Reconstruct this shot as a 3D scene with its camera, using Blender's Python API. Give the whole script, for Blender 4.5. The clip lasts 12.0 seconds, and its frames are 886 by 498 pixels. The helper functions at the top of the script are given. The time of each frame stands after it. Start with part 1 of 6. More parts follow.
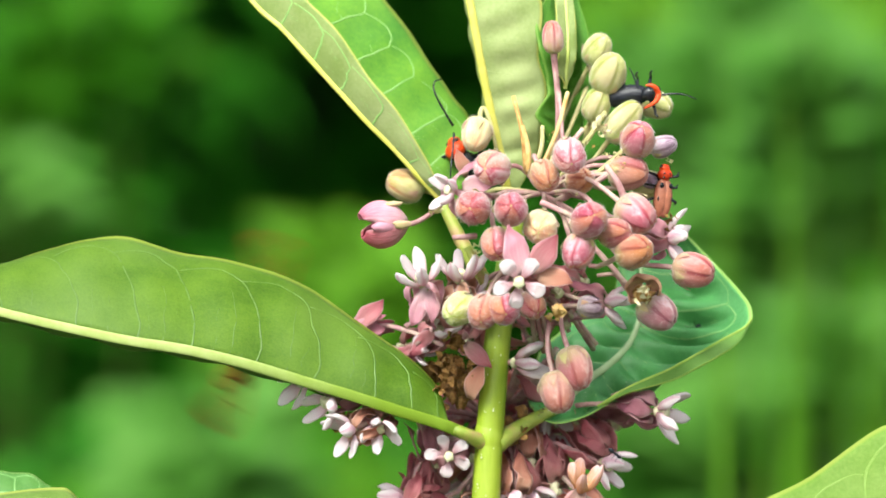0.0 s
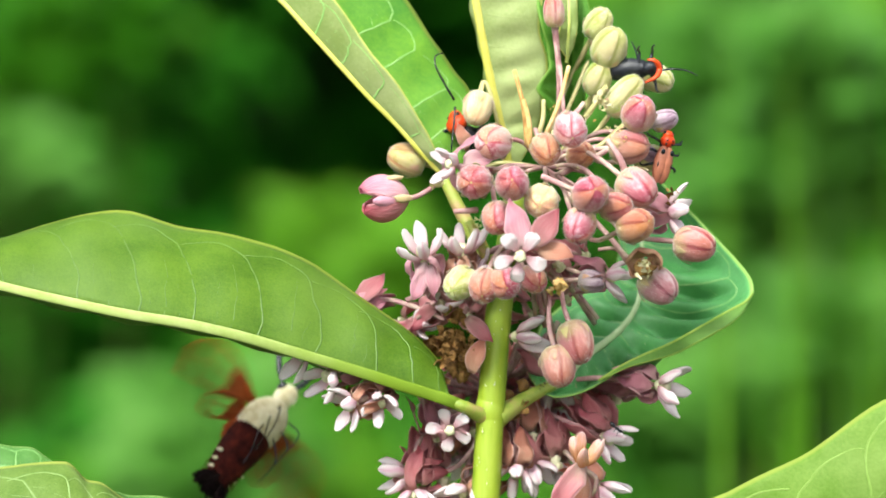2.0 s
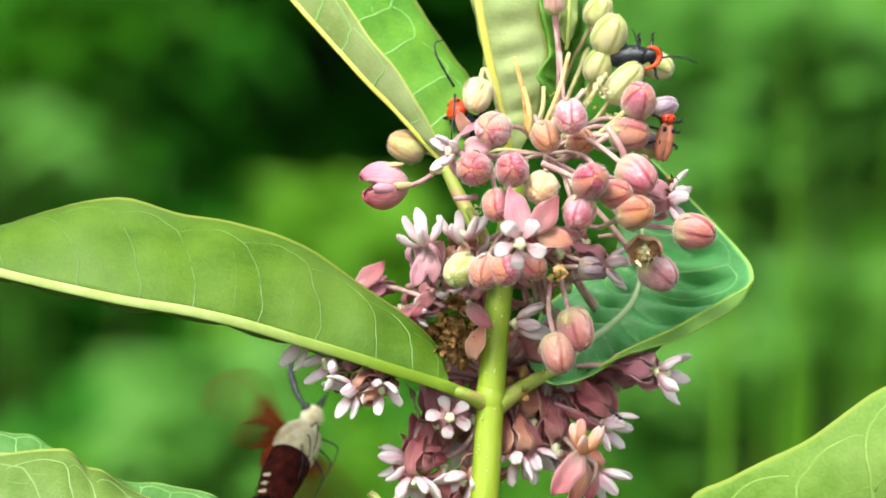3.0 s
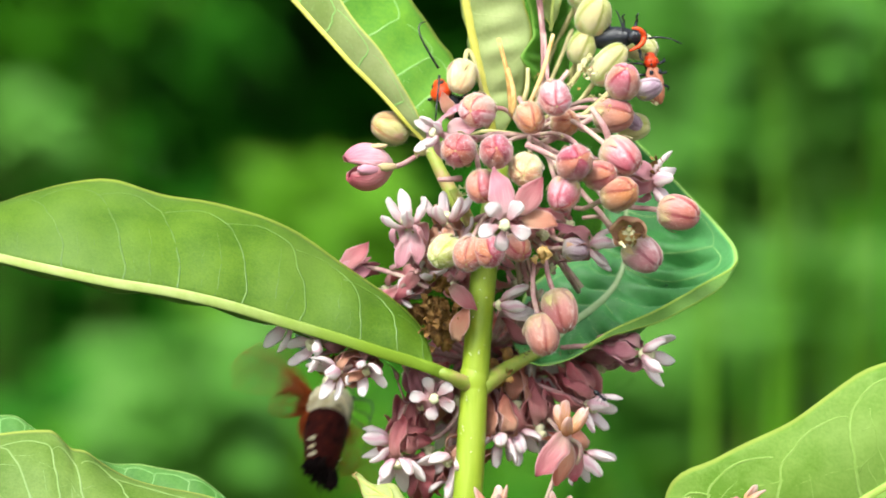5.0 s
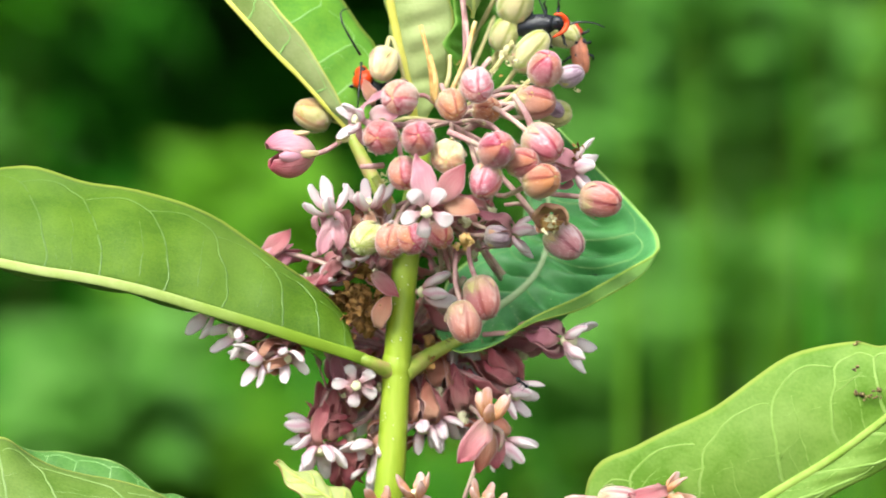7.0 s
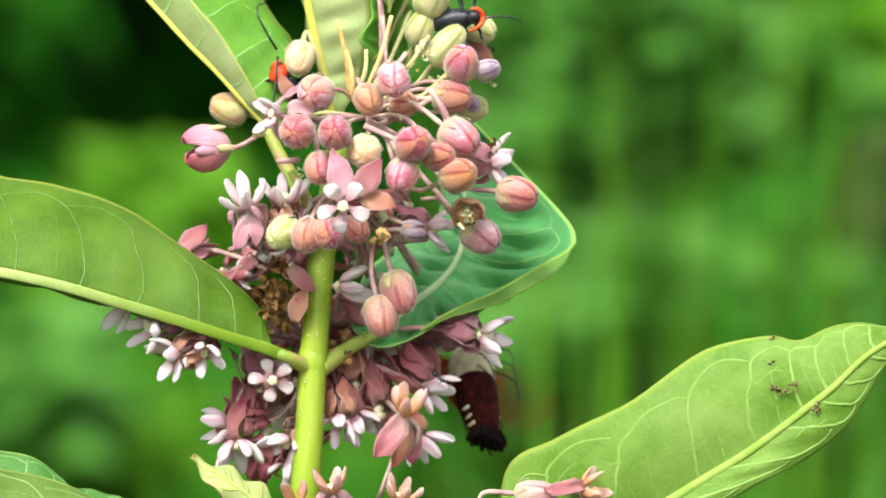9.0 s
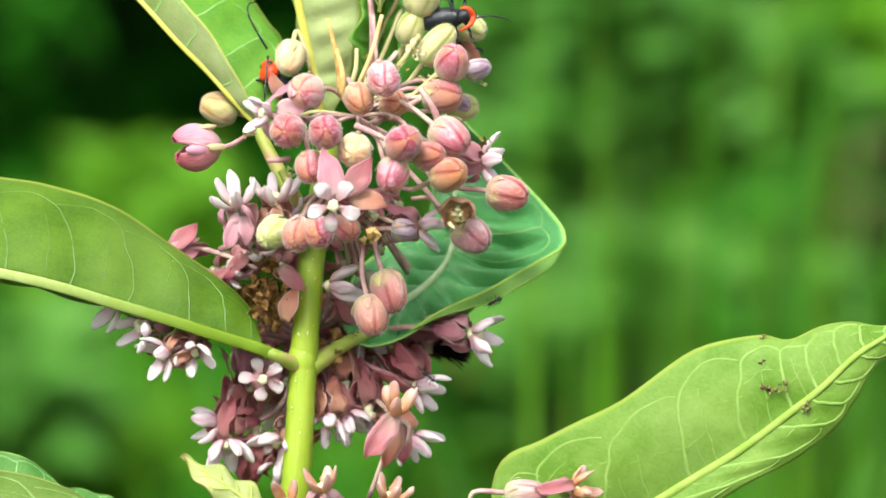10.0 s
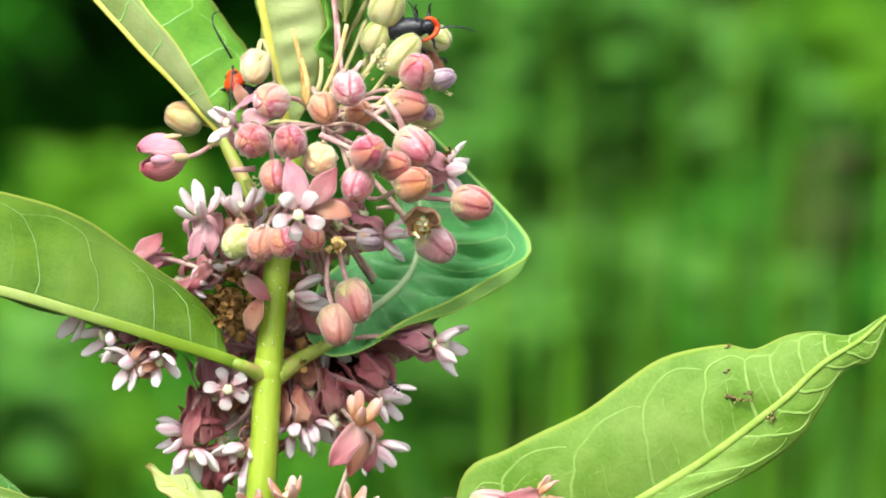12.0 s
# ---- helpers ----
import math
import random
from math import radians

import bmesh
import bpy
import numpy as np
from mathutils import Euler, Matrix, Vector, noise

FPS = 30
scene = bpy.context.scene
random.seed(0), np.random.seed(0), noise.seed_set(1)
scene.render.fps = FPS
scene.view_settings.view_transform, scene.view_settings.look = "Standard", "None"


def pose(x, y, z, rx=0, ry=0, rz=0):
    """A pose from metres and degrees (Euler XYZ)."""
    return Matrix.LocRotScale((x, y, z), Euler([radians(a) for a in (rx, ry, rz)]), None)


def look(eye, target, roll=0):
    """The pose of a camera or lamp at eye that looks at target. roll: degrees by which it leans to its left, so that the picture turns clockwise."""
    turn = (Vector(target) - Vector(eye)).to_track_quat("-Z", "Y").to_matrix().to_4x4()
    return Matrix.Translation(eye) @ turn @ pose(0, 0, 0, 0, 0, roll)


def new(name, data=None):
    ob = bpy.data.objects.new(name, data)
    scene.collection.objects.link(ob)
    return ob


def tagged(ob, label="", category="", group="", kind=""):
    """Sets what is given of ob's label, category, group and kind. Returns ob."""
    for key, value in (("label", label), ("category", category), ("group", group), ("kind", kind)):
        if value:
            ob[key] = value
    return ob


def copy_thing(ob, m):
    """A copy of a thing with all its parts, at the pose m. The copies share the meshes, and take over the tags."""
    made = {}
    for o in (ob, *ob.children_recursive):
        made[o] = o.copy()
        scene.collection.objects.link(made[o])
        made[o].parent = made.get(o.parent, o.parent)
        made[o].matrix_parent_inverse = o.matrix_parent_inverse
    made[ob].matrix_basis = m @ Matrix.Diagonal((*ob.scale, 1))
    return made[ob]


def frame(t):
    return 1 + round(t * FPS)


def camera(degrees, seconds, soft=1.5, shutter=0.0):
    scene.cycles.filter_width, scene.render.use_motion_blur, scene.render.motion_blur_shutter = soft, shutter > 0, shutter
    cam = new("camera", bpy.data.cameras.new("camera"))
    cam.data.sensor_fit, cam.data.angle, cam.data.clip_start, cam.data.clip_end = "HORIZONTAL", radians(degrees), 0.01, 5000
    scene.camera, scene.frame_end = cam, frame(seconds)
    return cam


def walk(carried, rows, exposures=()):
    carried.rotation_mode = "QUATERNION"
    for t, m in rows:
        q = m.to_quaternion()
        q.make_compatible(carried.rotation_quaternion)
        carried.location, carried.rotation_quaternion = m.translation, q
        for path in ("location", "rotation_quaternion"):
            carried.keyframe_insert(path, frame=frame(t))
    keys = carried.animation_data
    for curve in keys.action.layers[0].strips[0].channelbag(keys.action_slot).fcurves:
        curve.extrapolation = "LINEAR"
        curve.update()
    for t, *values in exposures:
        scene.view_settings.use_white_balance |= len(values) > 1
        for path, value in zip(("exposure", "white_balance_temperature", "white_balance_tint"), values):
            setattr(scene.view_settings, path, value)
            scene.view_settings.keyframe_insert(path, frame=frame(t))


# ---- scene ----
cam = camera(10.0, 12.0, soft=1.7, shutter=0.7)
EYE_HEIGHT, DISTANCE = 1.10, 1.075
# seconds, sideways drift of the eye in mm, yaw and pitch in degrees
PATH = [
    (0, -0.02, -0.020, 0.371),
    (0.5, -0.01, -0.013, 0.301),
    (1, -0.01, -0.013, 0.224),
    (1.5, -0.0, -0.003, 0.157),
    (2, -0.01, -0.007, 0.077),
    (2.5, 0, 0.000, 0.000),
    (3, -0.01, -0.007, -0.070),
    (3.6, -0.02, -0.020, -0.144),
    (4.3, -0.07, -0.074, -0.214),
    (5, -0.18, -0.195, -0.281),
    (5.5, -0.33, -0.350, -0.332),
    (6, -0.53, -0.559, -0.371),
    (6.5, -0.79, -0.835, -0.403),
    (7, -1.06, -1.124, -0.428),
    (7.5, -1.34, -1.417, -0.454),
    (8.0, -1.59, -1.689, -0.476),
    (8.5, -1.83, -1.939, -0.486),
    (9.0, -2.0, -2.120, -0.490),
    (9.5, -2.09, -2.215, -0.492),
    (10, -2.11, -2.235, -0.499),
    (10.5, -2.17, -2.302, -0.492),
    (11, -2.28, -2.423, -0.464),
    (11.5, -2.39, -2.537, -0.428),
    (12, -2.5, -2.652, -0.390),
]
walk(cam, [(t, pose(e / 1000, -DISTANCE, EYE_HEIGHT, 90 + pitch, 0, yaw)) for t, e, yaw, pitch in PATH])
cam.data.dof.use_dof = True
cam.data.dof.focus_distance = DISTANCE - 0.012
cam.data.dof.aperture_fstop = 13.0

# ---- light ----
world = bpy.data.worlds.new("sky")
scene.world = world
world.use_nodes = True
wn = world.node_tree
sky = wn.nodes.new("ShaderNodeTexSky")
sky.sky_type, sky.sun_disc = "NISHITA", False
sky.sun_elevation, sky.sun_rotation = radians(48), radians(202)
sky.air_density, sky.dust_density = 1.0, 3.0
wn.nodes["Background"].inputs[1].default_value = 0.15
soften = wn.nodes.new("ShaderNodeHueSaturation")  # thin high cloud takes most of the blue out of the sky
soften.inputs["Saturation"].default_value = 0.2
wn.links.new(sky.outputs[0], soften.inputs["Color"])
wn.links.new(soften.outputs[0], wn.nodes["Background"].inputs[0])
sun = new("sun", bpy.data.lights.new("sun", "SUN"))
sun.data.energy, sun.data.angle, sun.data.color = 2.15, radians(16), (0.95, 0.975, 0.85)
sun.matrix_basis = look((-1.25, -3.0, 3.6), (0, 0, 0))
scene.view_settings.exposure = 1.28

# ---- materials ----


def surface(name, stops, scale=300.0, rough=0.5, bump=0.15, fine=1500.0, translucent=0.0, sheen=0.0, spec=0.5, stretch=(1, 1, 1)):
    """A procedural surface: colour ramp over coarse and fine noise in metres, fine relief, some light through it."""
    m = bpy.data.materials.new(name)
    m.use_nodes = True
    t = m.node_tree
    n, l = t.nodes, t.links
    p = n["Principled BSDF"]
    co = n.new("ShaderNodeTexCoord")
    mp = n.new("ShaderNodeMapping")
    mp.inputs["Scale"].default_value = stretch
    l.new(co.outputs["Object"], mp.inputs[0])
    a, b = n.new("ShaderNodeTexNoise"), n.new("ShaderNodeTexNoise")
    a.inputs["Scale"].default_value, a.inputs["Detail"].default_value, a.inputs["Roughness"].default_value = scale, 7, 0.62
    b.inputs["Scale"].default_value, b.inputs["Detail"].default_value = fine, 3
    l.new(mp.outputs[0], a.inputs[0]), l.new(mp.outputs[0], b.inputs[0])
    info = n.new("ShaderNodeObjectInfo")
    mix = n.new("ShaderNodeMath")
    mix.operation = "MULTIPLY_ADD"
    l.new(b.outputs[0], mix.inputs[0])
    mix.inputs[1].default_value = 0.35
    wide = n.new("ShaderNodeMapRange")
    wide.clamp = False
    wide.inputs[1].default_value, wide.inputs[2].default_value = 0.2, 0.8
    l.new(a.outputs[0], wide.inputs[0])
    l.new(wide.outputs[0], mix.inputs[2])
    add = n.new("ShaderNodeMath")
    add.operation = "MULTIPLY_ADD"
    l.new(info.outputs["Random"], add.inputs[0])
    add.inputs[1].default_value = 0.22
    l.new(mix.outputs[0], add.inputs[2])
    sub = n.new("ShaderNodeMath")
    sub.operation = "SUBTRACT"
    l.new(add.outputs[0], sub.inputs[0])
    sub.inputs[1].default_value = 0.28
    r = n.new("ShaderNodeValToRGB")
    e = r.color_ramp.elements
    while len(e) < len(stops):
        e.new(0.5)
    for k, c in enumerate(stops):
        e[k].position = 0.2 + 0.6 * k / max(1, len(stops) - 1)
        e[k].color = (*c, 1)
    l.new(sub.outputs[0], r.inputs[0])
    l.new(r.outputs[0], p.inputs["Base Color"])
    p.inputs["Roughness"].default_value = rough
    p.inputs["Specular IOR Level"].default_value = spec
    p.inputs["Sheen Weight"].default_value = sheen
    bp = n.new("ShaderNodeBump")
    bp.inputs["Strength"].default_value, bp.inputs["Distance"].default_value = min(1.0, bump * 1.6), 0.0005
    l.new(mix.outputs[0], bp.inputs["Height"])
    l.new(bp.outputs[0], p.inputs["Normal"])
    if translucent:
        tr, mx = n.new("ShaderNodeBsdfTranslucent"), n.new("ShaderNodeMixShader")
        mx.inputs[0].default_value = translucent
        l.new(r.outputs[0], tr.inputs[0])
        l.new(p.outputs[0], mx.inputs[1]), l.new(tr.outputs[0], mx.inputs[2])
        l.new(mx.outputs[0], n["Material Output"].inputs[0])
    return m


def lengthwise(name, stops, rough=0.55, translucent=0.2, scale=500.0, sheen=0.0, axis=1, vary=0.45, margin=0.6, edge=(0.80, 0.62, 0.62)):
    """A petal or hood: its colour runs along the piece by its UV, broken by noise."""
    m = surface(name, [stops[0][1], stops[-1][1]], scale, rough, 0.3, 2500.0, translucent, sheen, 0.3)
    n, l = m.node_tree.nodes, m.node_tree.links
    uv, sep, ns, ma = n.new("ShaderNodeUVMap"), n.new("ShaderNodeSeparateXYZ"), n.new("ShaderNodeTexNoise"), n.new("ShaderNodeMath")
    l.new(uv.outputs[0], sep.inputs[0])
    ns.inputs["Scale"].default_value, ns.inputs["Detail"].default_value = 6.0, 4
    mp2 = n.new("ShaderNodeMapping")
    mp2.inputs["Scale"].default_value = (4.5, 0.6, 1)
    l.new(uv.outputs[0], mp2.inputs[0])
    l.new(mp2.outputs[0], ns.inputs[0])
    info, rnd = n.new("ShaderNodeObjectInfo"), n.new("ShaderNodeMath")
    rnd.operation = "MULTIPLY_ADD"
    l.new(info.outputs["Random"], rnd.inputs[0])
    rnd.inputs[1].default_value = 0.18
    l.new(ns.outputs[0], rnd.inputs[2])
    sub = n.new("ShaderNodeMath")
    sub.operation = "SUBTRACT"
    l.new(rnd.outputs[0], sub.inputs[0])
    sub.inputs[1].default_value = 0.58
    ma.operation = "MULTIPLY_ADD"
    l.new(sub.outputs[0], ma.inputs[0])
    ma.inputs[1].default_value = vary * 2
    l.new(sep.outputs[axis], ma.inputs[2])
    r = next(x for x in n if x.bl_idname == "ShaderNodeValToRGB")
    e = r.color_ramp.elements
    while len(e) < len(stops):
        e.new(0.5)
    for k, (pos, c) in enumerate(stops):
        e[k].position = pos
        e[k].color = (*c, 1)
    l.new(ma.outputs[0], r.inputs[0])
    bp = next(x for x in n if x.bl_idname == "ShaderNodeBump")
    l.new(ns.outputs[0], bp.inputs["Height"])
    bp.inputs["Strength"].default_value, bp.inputs["Distance"].default_value = 0.8, 0.0006
    # the margin of a petal is paler and thinner
    if axis == 1:
        off, ab, rim, mx = n.new("ShaderNodeMath"), n.new("ShaderNodeMath"), n.new("ShaderNodeMapRange"), n.new("ShaderNodeMix")
        off.operation, ab.operation, mx.data_type = "SUBTRACT", "ABSOLUTE", "RGBA"
        l.new(sep.outputs[0], off.inputs[0])
        off.inputs[1].default_value = 0.5
        l.new(off.outputs[0], ab.inputs[0])
        rim.inputs[1].default_value, rim.inputs[2].default_value = 0.40, 0.5
        rim.inputs[3].default_value, rim.inputs[4].default_value = 0.0, margin
        l.new(ab.outputs[0], rim.inputs[0])
        l.new(rim.outputs[0], mx.inputs[0])
        l.new(r.outputs[0], mx.inputs[6])
        mx.inputs[7].default_value = (*edge, 1)
        for link in list(r.outputs[0].links):
            if link.to_node.bl_idname in ("ShaderNodeBsdfPrincipled", "ShaderNodeBsdfTranslucent"):
                l.new(mx.outputs[2], link.to_socket)
    return m


def blade_material(name, low, high, margin, translucent=0.3, rough=0.55, spec=0.2):
    """Leaf blade: mottled green, fine net of small veins, pale line at the margin by the UV across."""
    m = surface(name, [low, high], 70.0, rough, 0.35, 1300.0, translucent, 0.0, spec)
    n, l = m.node_tree.nodes, m.node_tree.links
    r = next(x for x in n if x.bl_idname == "ShaderNodeValToRGB")
    uv, sep, ab, gt = n.new("ShaderNodeUVMap"), n.new("ShaderNodeSeparateXYZ"), n.new("ShaderNodeMath"), n.new("ShaderNodeMapRange")
    l.new(uv.outputs[0], sep.inputs[0])
    ab.operation = "ABSOLUTE"
    l.new(sep.outputs[1], ab.inputs[0])
    gt.inputs[1].default_value, gt.inputs[2].default_value = 0.955, 0.98
    l.new(ab.outputs[0], gt.inputs[0])
    co, vo, edge = n.new("ShaderNodeTexCoord"), n.new("ShaderNodeTexVoronoi"), n.new("ShaderNodeMapRange")
    vo.feature = "DISTANCE_TO_EDGE"
    vo.inputs["Scale"].default_value = 1500.0
    l.new(co.outputs["Object"], vo.inputs[0])
    edge.inputs[1].default_value, edge.inputs[2].default_value = 0.0, 0.16
    edge.inputs[3].default_value, edge.inputs[4].default_value = 0.07, 0.0
    l.new(vo.outputs["Distance"], edge.inputs[0])
    net = n.new("ShaderNodeMix")
    net.data_type = "RGBA"
    l.new(edge.outputs[0], net.inputs[0])
    l.new(r.outputs[0], net.inputs[6])
    net.inputs[7].default_value = (*margin, 1)
    # broad pale patches: the leaf's bloom, with its sheen put into the colour
    wide, share, bloom_sheen = n.new("ShaderNodeTexNoise"), n.new("ShaderNodeMapRange"), n.new("ShaderNodeMix")
    wide.inputs["Scale"].default_value, wide.inputs["Detail"].default_value = 38.0, 3
    l.new(co.outputs["Object"], wide.inputs[0])
    share.inputs[1].default_value, share.inputs[2].default_value = 0.48, 0.72
    share.inputs[3].default_value, share.inputs[4].default_value = 0.0, 0.4
    l.new(wide.outputs[0], share.inputs[0])
    bloom_sheen.data_type = "RGBA"
    l.new(share.outputs[0], bloom_sheen.inputs[0])
    l.new(net.outputs[2], bloom_sheen.inputs[6])
    bloom_sheen.inputs[7].default_value = (high[0] * 1.25 + 0.02, high[1] * 1.15 + 0.02, high[2] * 1.3 + 0.03, 1)
    mx = n.new("ShaderNodeMix")
    mx.data_type = "RGBA"
    l.new(gt.outputs[0], mx.inputs[0])
    l.new(bloom_sheen.outputs[2], mx.inputs[6])
    mx.inputs[7].default_value = (*margin, 1)
    for link in list(r.outputs[0].links):
        if link.to_node.bl_idname in ("ShaderNodeBsdfPrincipled", "ShaderNodeBsdfTranslucent"):
            l.new(mx.outputs[2], link.to_socket)
    return m


def fading_rib(name):
    """A broad midrib: cream towards the leaf's tip, green where it runs into the stalk."""
    m = surface(name, [(0.27, 0.36, 0.085), (0.37, 0.45, 0.16)], 200, 0.6, 0.1, 900, 0.1, spec=0.15)
    n, l = m.node_tree.nodes, m.node_tree.links
    r = next(x for x in n if x.bl_idname == "ShaderNodeValToRGB")
    co, sep, far, mx = n.new("ShaderNodeTexCoord"), n.new("ShaderNodeSeparateXYZ"), n.new("ShaderNodeMapRange"), n.new("ShaderNodeMix")
    l.new(co.outputs["Object"], sep.inputs[0])
    far.inputs[1].default_value, far.inputs[2].default_value = -0.050, -0.012
    l.new(sep.outputs[0], far.inputs[0])
    mx.data_type = "RGBA"
    l.new(far.outputs[0], mx.inputs[0])
    l.new(r.outputs[0], mx.inputs[6])
    mx.inputs[7].default_value = (0.15, 0.245, 0.018, 1)
    for link in list(r.outputs[0].links):
        if link.to_node.bl_idname in ("ShaderNodeBsdfPrincipled", "ShaderNodeBsdfTranslucent"):
            l.new(mx.outputs[2], link.to_socket)
    return m


def bud_material(name, body, seam, base, tint=(0.58, 0.27, 0.11), pale=(0.68, 0.50, 0.47)):
    """Flower bud: five streaked, downy sepals with dark seams towards the tip, greener towards the stalk; U counts round, V from stalk to tip."""
    m = surface(name, body, 330.0, 0.68, 0.45, 2200.0, 0.05, 0.25, 0.25, stretch=(1, 1, 0.35))
    n, l = m.node_tree.nodes, m.node_tree.links
    r = next(x for x in n if x.bl_idname == "ShaderNodeValToRGB")
    e = r.color_ramp.elements
    for k in range(len(e)):
        e[k].position = 0.38 + 0.3 * k / (len(e) - 1)
    uv, sep = n.new("ShaderNodeUVMap"), n.new("ShaderNodeSeparateXYZ")
    l.new(uv.outputs[0], sep.inputs[0])
    pp, mr, tip, mul = n.new("ShaderNodeMath"), n.new("ShaderNodeMapRange"), n.new("ShaderNodeMapRange"), n.new("ShaderNodeMath")
    pp.operation, mul.operation = "PINGPONG", "MULTIPLY"
    l.new(sep.outputs[0], pp.inputs[0])
    pp.inputs[1].default_value = 0.1
    mr.inputs[1].default_value, mr.inputs[2].default_value = 0.004, 0.03
    mr.inputs[3].default_value, mr.inputs[4].default_value = 0.9, 0.0
    l.new(pp.outputs[0], mr.inputs[0])
    tip.inputs[1].default_value, tip.inputs[2].default_value = 0.15, 0.75
    tip.inputs[3].default_value, tip.inputs[4].default_value = 0.25, 1.0
    l.new(sep.outputs[1], tip.inputs[0])
    l.new(mr.outputs[0], mul.inputs[0]), l.new(tip.outputs[0], mul.inputs[1])
    a, b, vr = n.new("ShaderNodeMix"), n.new("ShaderNodeMix"), n.new("ShaderNodeMapRange")
    a.data_type = b.data_type = "RGBA"
    five, whole, seed = n.new("ShaderNodeMath"), n.new("ShaderNodeMath"), n.new("ShaderNodeMath")
    white, share, tone = n.new("ShaderNodeTexWhiteNoise"), n.new("ShaderNodeMapRange"), n.new("ShaderNodeMix")
    five.operation, whole.operation, seed.operation = "MULTIPLY", "FLOOR", "MULTIPLY_ADD"
    l.new(sep.outputs[0], five.inputs[0])
    five.inputs[1].default_value = 5.0
    l.new(five.outputs[0], whole.inputs[0])
    info = n.new("ShaderNodeObjectInfo")
    l.new(info.outputs["Random"], seed.inputs[0])
    seed.inputs[1].default_value = 37.0
    l.new(whole.outputs[0], seed.inputs[2])
    white.noise_dimensions = "1D"
    l.new(seed.outputs[0], white.inputs["W"])
    share.inputs[1].default_value, share.inputs[2].default_value = 0.2, 1.0
    share.inputs[3].default_value, share.inputs[4].default_value = 0.0, 0.85
    l.new(white.outputs["Value"], share.inputs[0])
    tone.data_type = "RGBA"
    l.new(share.outputs[0], tone.inputs[0])
    l.new(r.outputs[0], tone.inputs[6])
    tone.inputs[7].default_value = (*tint, 1)
    side, down = n.new("ShaderNodeMapRange"), n.new("ShaderNodeMix")
    side.inputs[1].default_value, side.inputs[2].default_value = 0.35, 0.8
    side.inputs[3].default_value, side.inputs[4].default_value = 0.32, 0.0
    l.new(sep.outputs[1], side.inputs[0])
    down.data_type = "RGBA"
    l.new(side.outputs[0], down.inputs[0])
    l.new(tone.outputs[2], down.inputs[6])
    down.inputs[7].default_value = (*pale, 1)
    l.new(mul.outputs[0], a.inputs[0])
    l.new(down.outputs[2], a.inputs[6])
    a.inputs[7].default_value = (*seam, 1)
    # patches of green run up from the stalk by uneven lengths
    co, ns, up = n.new("ShaderNodeTexCoord"), n.new("ShaderNodeTexNoise"), n.new("ShaderNodeMath")
    ns.inputs["Scale"].default_value = 330.0
    l.new(co.outputs["Object"], ns.inputs[0])
    up.operation = "MULTIPLY_ADD"
    l.new(ns.outputs[0], up.inputs[0])
    up.inputs[1].default_value = 0.7
    l.new(sep.outputs[1], up.inputs[2])
    vr.inputs[1].default_value, vr.inputs[2].default_value = 0.42, 0.85
    vr.inputs[3].default_value, vr.inputs[4].default_value = 0.85, 0.0
    l.new(up.outputs[0], vr.inputs[0])
    l.new(vr.outputs[0], b.inputs[0])
    l.new(a.outputs[2], b.inputs[6])
    b.inputs[7].default_value = (*base, 1)
    for link in list(r.outputs[0].links):
        if link.to_node.bl_idname in ("ShaderNodeBsdfPrincipled", "ShaderNodeBsdfTranslucent"):
            l.new(b.outputs[2], link.to_socket)
    return m


STEM = surface("stem_green", [(0.150, 0.26, 0.010), (0.250, 0.35, 0.020), (0.33, 0.42, 0.050)], 120, 0.42, 0.12, 900, 0.05, 0.0, stretch=(1, 1, 0.15))
STALK = surface("petiole_green", [(0.16, 0.26, 0.02), (0.27, 0.32, 0.05), (0.36, 0.23, 0.11)], 160, 0.5, 0.12, 900, 0.05)
MIDRIB = surface("midrib_pale", [(0.34, 0.42, 0.08), (0.46, 0.53, 0.16)], 200, 0.5, 0.1, 900, 0.1)
MIDRIB_GREEN = surface("midrib_green", [(0.22, 0.36, 0.05), (0.33, 0.45, 0.10)], 200, 0.6, 0.1, 900, 0.1, spec=0.2)
MIDRIB_FADING = fading_rib("midrib_fading")
MIDRIB_YELLOW = surface("midrib_yellow", [(0.45, 0.45, 0.06), (0.58, 0.54, 0.12)], 200, 0.5, 0.1, 900, 0.1)
MIDRIB_WHITE = surface("midrib_whitish", [(0.33, 0.46, 0.22), (0.44, 0.55, 0.32)], 200, 0.55, 0.1, 900, 0.1, spec=0.3)
VEIN = surface("vein_pale", [(0.155, 0.285, 0.042), (0.232, 0.362, 0.088)], 200, 0.6, 0.1, 900, 0.1, spec=0.2)
VEIN_SOFT = surface("vein_soft", [(0.056, 0.134, 0.009), (0.102, 0.200, 0.022)], 300, 0.5, 0.1, 900, 0.1)
VEIN_COOL = surface("vein_cool", [(0.15, 0.36, 0.09), (0.25, 0.45, 0.16)], 200, 0.5, 0.1, 900, 0.1)
VEIN_GLOW = surface("vein_glow", [(0.24, 0.50, 0.12), (0.33, 0.57, 0.19)], 200, 0.5, 0.1, 900, 0.3)
VEIN_GREY = surface("vein_grey", [(0.17, 0.28, 0.08), (0.25, 0.36, 0.14)], 200, 0.6, 0.1, 900, 0.1, spec=0.2)
LEAF_GREY = blade_material("leaf_grey_underside", (0.075, 0.155, 0.018), (0.165, 0.265, 0.060), (0.40, 0.48, 0.10), 0.25)
LEAF_FACE = blade_material("leaf_green_face", (0.050, 0.165, 0.026), (0.105, 0.260, 0.060), (0.30, 0.48, 0.14), 0.2)
